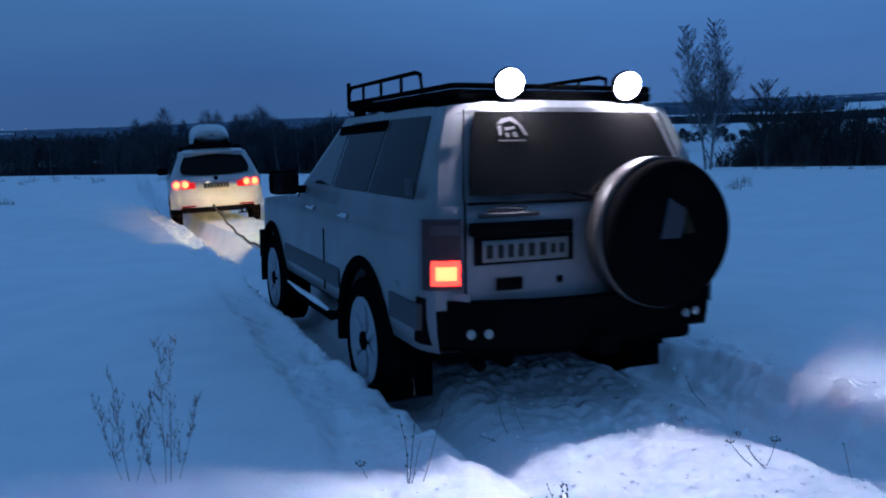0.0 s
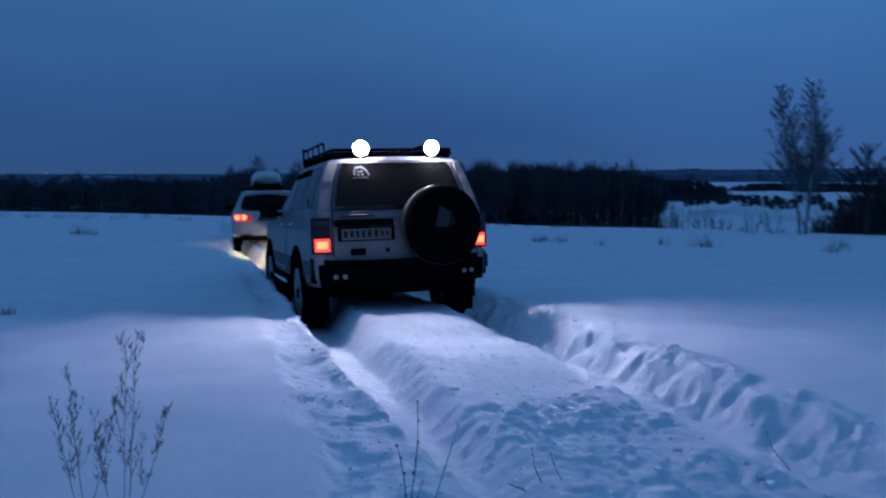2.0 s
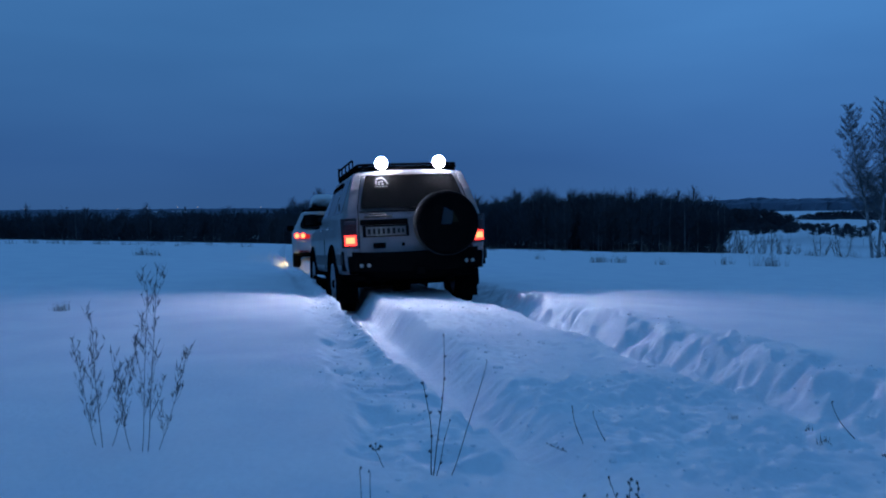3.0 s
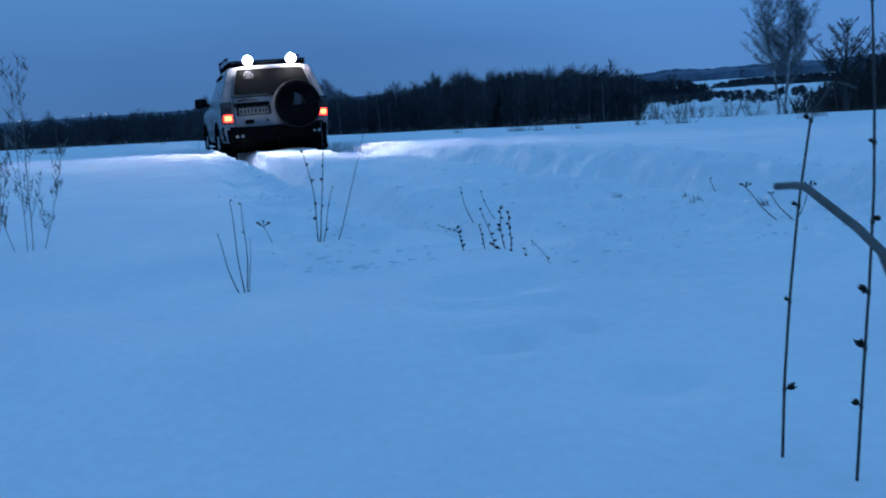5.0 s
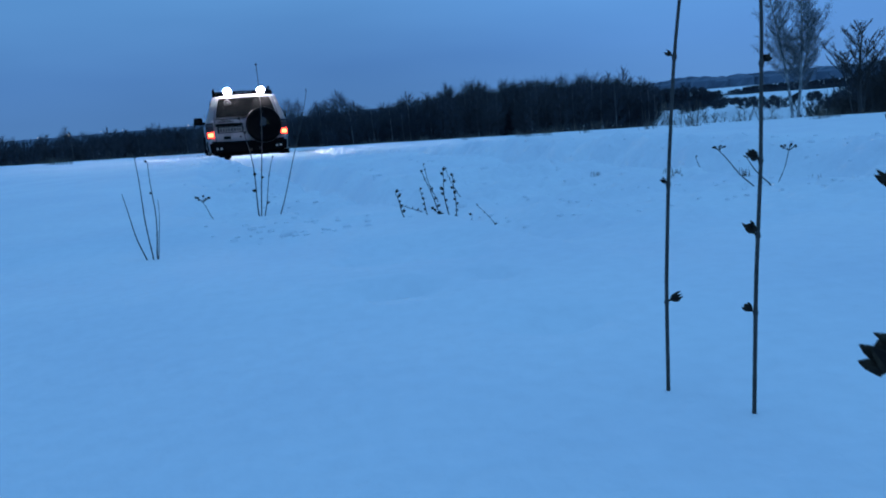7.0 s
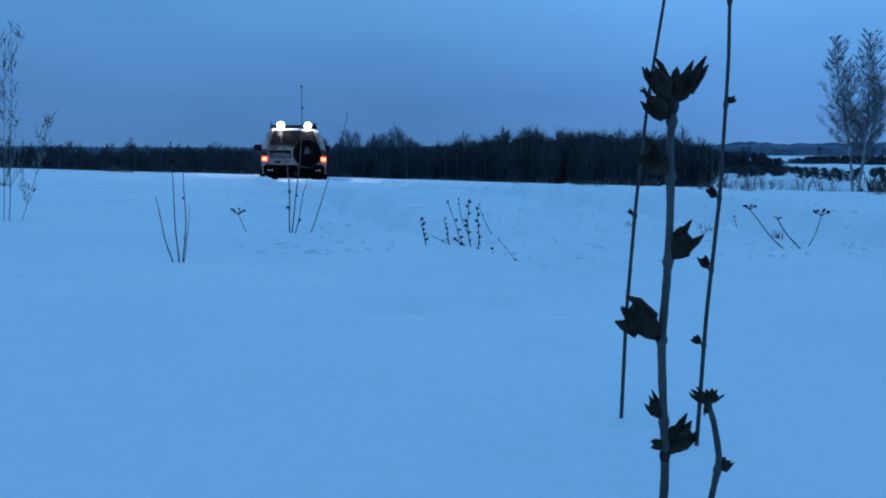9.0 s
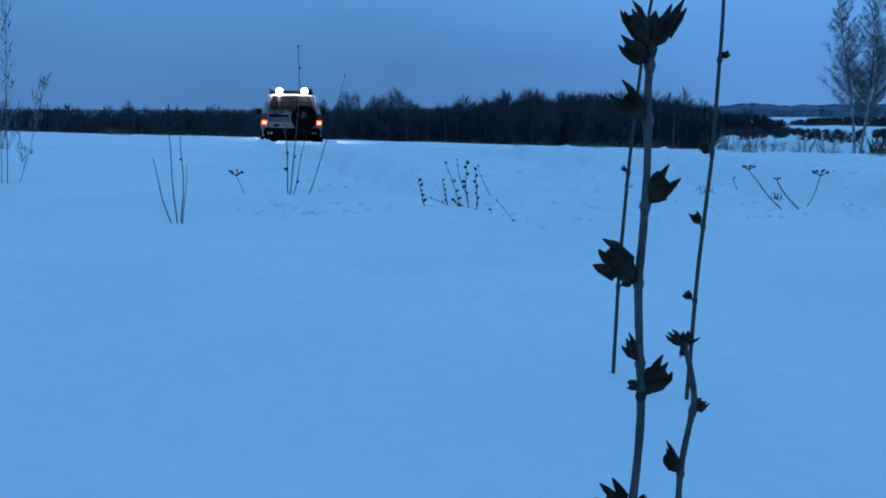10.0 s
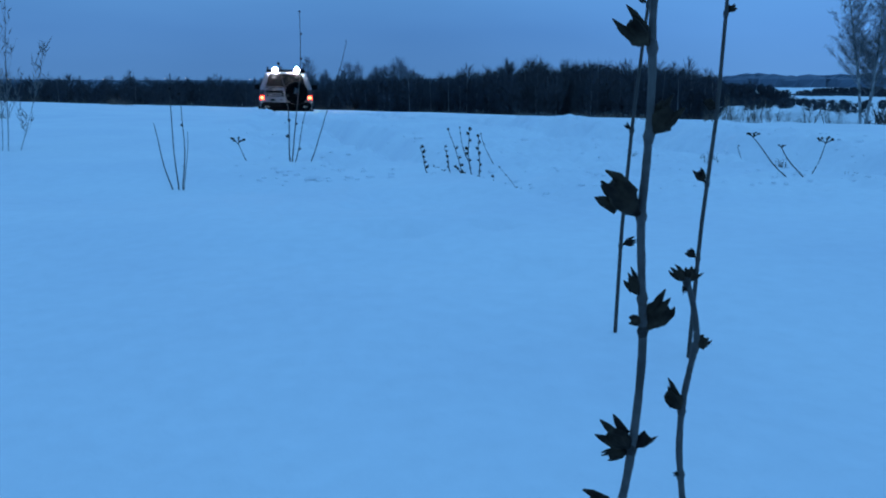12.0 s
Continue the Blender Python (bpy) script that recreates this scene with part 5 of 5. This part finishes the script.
def pod_stalk(label, base, pts, r0, r1, pods, seed):
    """A dry stalk with ragged pods; pods: (height, reach to the side, rise, share of width)."""
    ob = empty("tall_stalk", label, "weed", "tall stalks by the camera", pose(base[0], base[1], 0))
    rnd = random.Random(seed)
    line = [Vector((x, 0, z)) for x, z in pts]
    fine = [along(line, i / 47) for i in range(48)]
    for _ in range(2):
        fine = [fine[0]] + [(a + b * 2 + c) / 4 for a, b, c in zip(fine, fine[1:], fine[2:])] + [fine[-1]]
    radii = [(r0 + (r1 - r0) * i / 47) * rnd.uniform(0.92, 1.1) for i in range(48)]
    st = part("stem", tube(bmesh.new(), fine, radii, 10), NEARSTEM, ob, "grey-brown ribbed stem")
    for z, dx, dz, wide in pods:
        p = min(fine, key=lambda f: abs(f.z - z))
        way = Vector((dx, rnd.uniform(-0.35, 0.35) * abs(dx), dz))
        bm = bmesh.new()
        tube(bm, [p - Vector((0, 0, r0 * 1.6)), p, p + Vector((0, 0, r0 * 1.6))], [r0 * 0.9, r0 * 1.35, r0 * 0.9], 8)
        part("node", bm, NEARSTEM, st)
        bm = pod_mesh(bmesh.new(), (0, 0, 0), (0, 0, 1), 1.0, rnd)
        turn = way.to_track_quat("Z", "Y").to_matrix().to_4x4()
        l = way.length * 0.86
        bmesh.ops.transform(bm, matrix=Matrix.Translation(p) @ turn @ Matrix.Diagonal((l * wide, l * wide, l, 1)), verts=bm.verts)
        part("seed_pod", bm, POD, st)
    return ob


zn = float(snow_z(0.56, 0.055))
pod_stalk("dry stalk with ragged dark seed pods close to the camera", (0.557, 0.055), [(-0.004, zn - 0.03), (-0.001, 0.090), (0.002, 0.104), (0.004, 0.119), (0.0055, 0.138), (0.006, 0.153), (0.0055, 0.164), (0.0045, 0.178), (0.0035, 0.194), (0.0045, 0.208), (0.005, 0.222), (0.005, 0.238), (0.0042, 0.251), (0.0052, 0.267)], 0.00135, 0.0011,
          [(0.100, -0.012, 0.005, 0.8), (0.119, -0.009, 0.009, 1.0), (0.121, -0.009, -0.004, 0.7), (0.121, 0.007, 0.006, 0.8), (0.160, 0.009, 0.011, 1.0), (0.162, -0.005, 0.001, 1.0), (0.168, -0.005, 0.008, 0.8), (0.158, 0.006, 0.006, 1.0),
           (0.193, -0.0135, 0.012, 0.95), (0.216, 0.008, 0.010, 1.0), (0.243, -0.010, 0.009, 0.85), (0.260, -0.009, 0.008, 0.9), (0.263, -0.008, 0.013, 0.7), (0.264, 0.006, 0.013, 0.9), (0.264, 0.002, 0.010, 0.8)], 3)
pod_stalk("side shoot with dark seed pods beside the ragged stalk", (0.578, 0.062), [(0.006, zn - 0.03), (0.004, 0.085), (0.002, 0.100), (0.0, 0.116), (0.0, 0.128), (0.0008, 0.137), (0.0025, 0.147), (0.0038, 0.155), (0.0015, 0.167), (-0.001, 0.174)], 0.0011, 0.0009,
          [(0.109, -0.0024, 0.001, 1.0), (0.129, -0.006, 0.009, 0.85), (0.151, 0.005, 0.003, 1.3), (0.173, -0.005, 0.004, 1.0), (0.173, 0.004, 0.003, 1.0), (0.172, 0.001, 0.005, 1.0), (0.172, -0.001, -0.004, 0.7)], 4)
stalk("thick dry stalk that leans and hooks at its tip", (0.20, -0.32), [(0, 0, float(snow_z(0.2, -0.32)) - 0.03), (0.06, 0.08, 0.14), (0.105, 0.135, 0.25), (0.125, 0.160, 0.32), (0.138, 0.178, 0.348), (0.154, 0.209, 0.380), (0.158, 0.232, 0.400), (0.151, 0.262, 0.415), (0.146, 0.27, 0.414)], 0.0021, 0.0012,
      [(0.5, -1, 0.007), (0.625, 1, 0.005)], DRYPALE, 1, 5)


# ---- churned snow ----
def clods():
    """Lumps thrown up beside and between the ruts."""
    rnd = random.Random(12)
    heap = Heap()
    shapes = []
    for s in range(6):
        bm = bmesh.new()
        bmesh.ops.create_icosphere(bm, subdivisions=2, radius=1)
        for v in bm.verts:
            v.co *= 1 + 0.35 * noise.noise(v.co * 1.6 + Vector((s * 7, 0, 0)))
        shapes.append(([v.co.copy() for v in bm.verts], [tuple(v.index for v in f.verts) for f in bm.faces]))
        bm.free()
    for k in range(900):
        y = 2.0 + 12 * rnd.random() ** 2.2
        side = rnd.random()
        u = rnd.gauss(-1.2, 0.13) if side < 0.25 else rnd.gauss(1.28, 0.15) if side < 0.6 else rnd.uniform(-0.6, 0.6)
        x = float(track_x(y)) + u / 0.972
        size = rnd.uniform(0.004, 0.010) if rnd.random() < 0.95 else rnd.uniform(0.012, 0.024)
        z = float(snow_z(x, y)) + size * 0.15
        vs, fs = shapes[k % 6]
        rot = Euler((rnd.uniform(0, 6), rnd.uniform(0, 6), rnd.uniform(0, 6))).to_matrix()
        o = len(heap.v)
        sq = Vector((size * rnd.uniform(0.8, 1.5), size, size * rnd.uniform(0.5, 0.9)))
        for v in vs:
            p = rot @ v
            heap.v.append((x + p.x * sq.x, y + p.y * sq.y, z + p.z * sq.z))
        heap.f += [tuple(i + o for i in f) for f in fs]
    tagged(heap.out("snow_clods", CLOD, True), "small clods of churned snow along the ruts", "snow", kind="stuff")


clods()


# ---- what moves ----
DRIVE = [
    (0, 0.863, 4.411, -0.258, 13.2, -1.2, 2.4), (0.5, 0.608, 5.600, -0.262, 13.8, -1.2, 1.6), (1, 0.358, 6.817, -0.350, 13.9, -0.6, 1.4),
    (1.5, 0.080, 7.974, -0.425, 14.1, -0.8, 0.2), (2, -0.149, 9.191, -0.458, 14.2, -2.4, -0.8), (2.5, -0.352, 10.270, -0.477, 14.4, -3.0, -1.4),
    (4.3, -1.285, 14.155, -0.665, 15.5, -1.8, -1.1), (4.5, -1.377, 14.596, -0.667, 15.4, -1.4, -0.3), (5, -1.720, 15.741, -0.705, 15.0, -1.2, -0.1),
    (5.5, -2.210, 16.948, -0.700, 14.4, -1.1, -0.1), (6, -2.577, 18.221, -0.765, 13.7, -1.1, 0.1), (6.5, -2.817, 19.473, -0.860, 13.1, -0.6, 0.7),
    (7, -3.038, 20.656, -0.925, 12.5, -0.5, 1.4), (9, -3.975, 24.945, -1.000, 11.3, -0.7, 0.8), (9.5, -4.159, 25.972, -1.035, 11.2, -0.6, 1.3),
    (10.5, -4.619, 27.942, -1.080, 11.2, -0.6, 0.8), (12, -5.340, 30.861, -1.270, 10.5, -0.3, 0.8)]
LEAD = 13.1


def spin(wheel_ob, r, rows):
    """Rolls a wheel by the way that its car has gone."""
    ts = [row[0] for row in rows]
    way = [0.0]
    for a, b in zip(rows, rows[1:]):
        way.append(way[-1] + math.dist(a[1:3], b[1:3]))
    base = wheel_ob.location.copy()
    walk(wheel_ob, [(k * 0.2, Matrix.Translation(base) @ Matrix.Rotation(-float(np.interp(k * 0.2, ts, way)) / r, 4, "X")) for k in range(61)])


def motions():
    walk(suv, [(t, pose(x, y, z, p, r, yaw)) for t, x, y, z, yaw, p, r in DRIVE])
    ahead = []
    for t, x, y, z, yaw, p, r in DRIVE:
        v = y + LEAD
        aside = float(np.interp(t, (0, 2.5, 4.3, 5.0, 5.5, 7.0, 9.0), (-0.1, 0.0, 0.65, 0.65, 0.55, 0.3, 0.1)))
        ahead.append((t, float(track_x(v)) + aside, v, float(rut_z(v)) + 0.17, 9.5))
    walk(white, [(t, pose(x, y, z, -1.2, 0.0, yaw)) for t, x, y, z, yaw in ahead])
    walk(strap, [(t, pose(x, y, z, p, 0, yaw)) for t, x, y, z, yaw, p, r in DRIVE])
    for w in suv_wheels:
        spin(w, 0.41, DRIVE)
    for w in white_wheels:
        spin(w, 0.36, DRIVE)


motions()
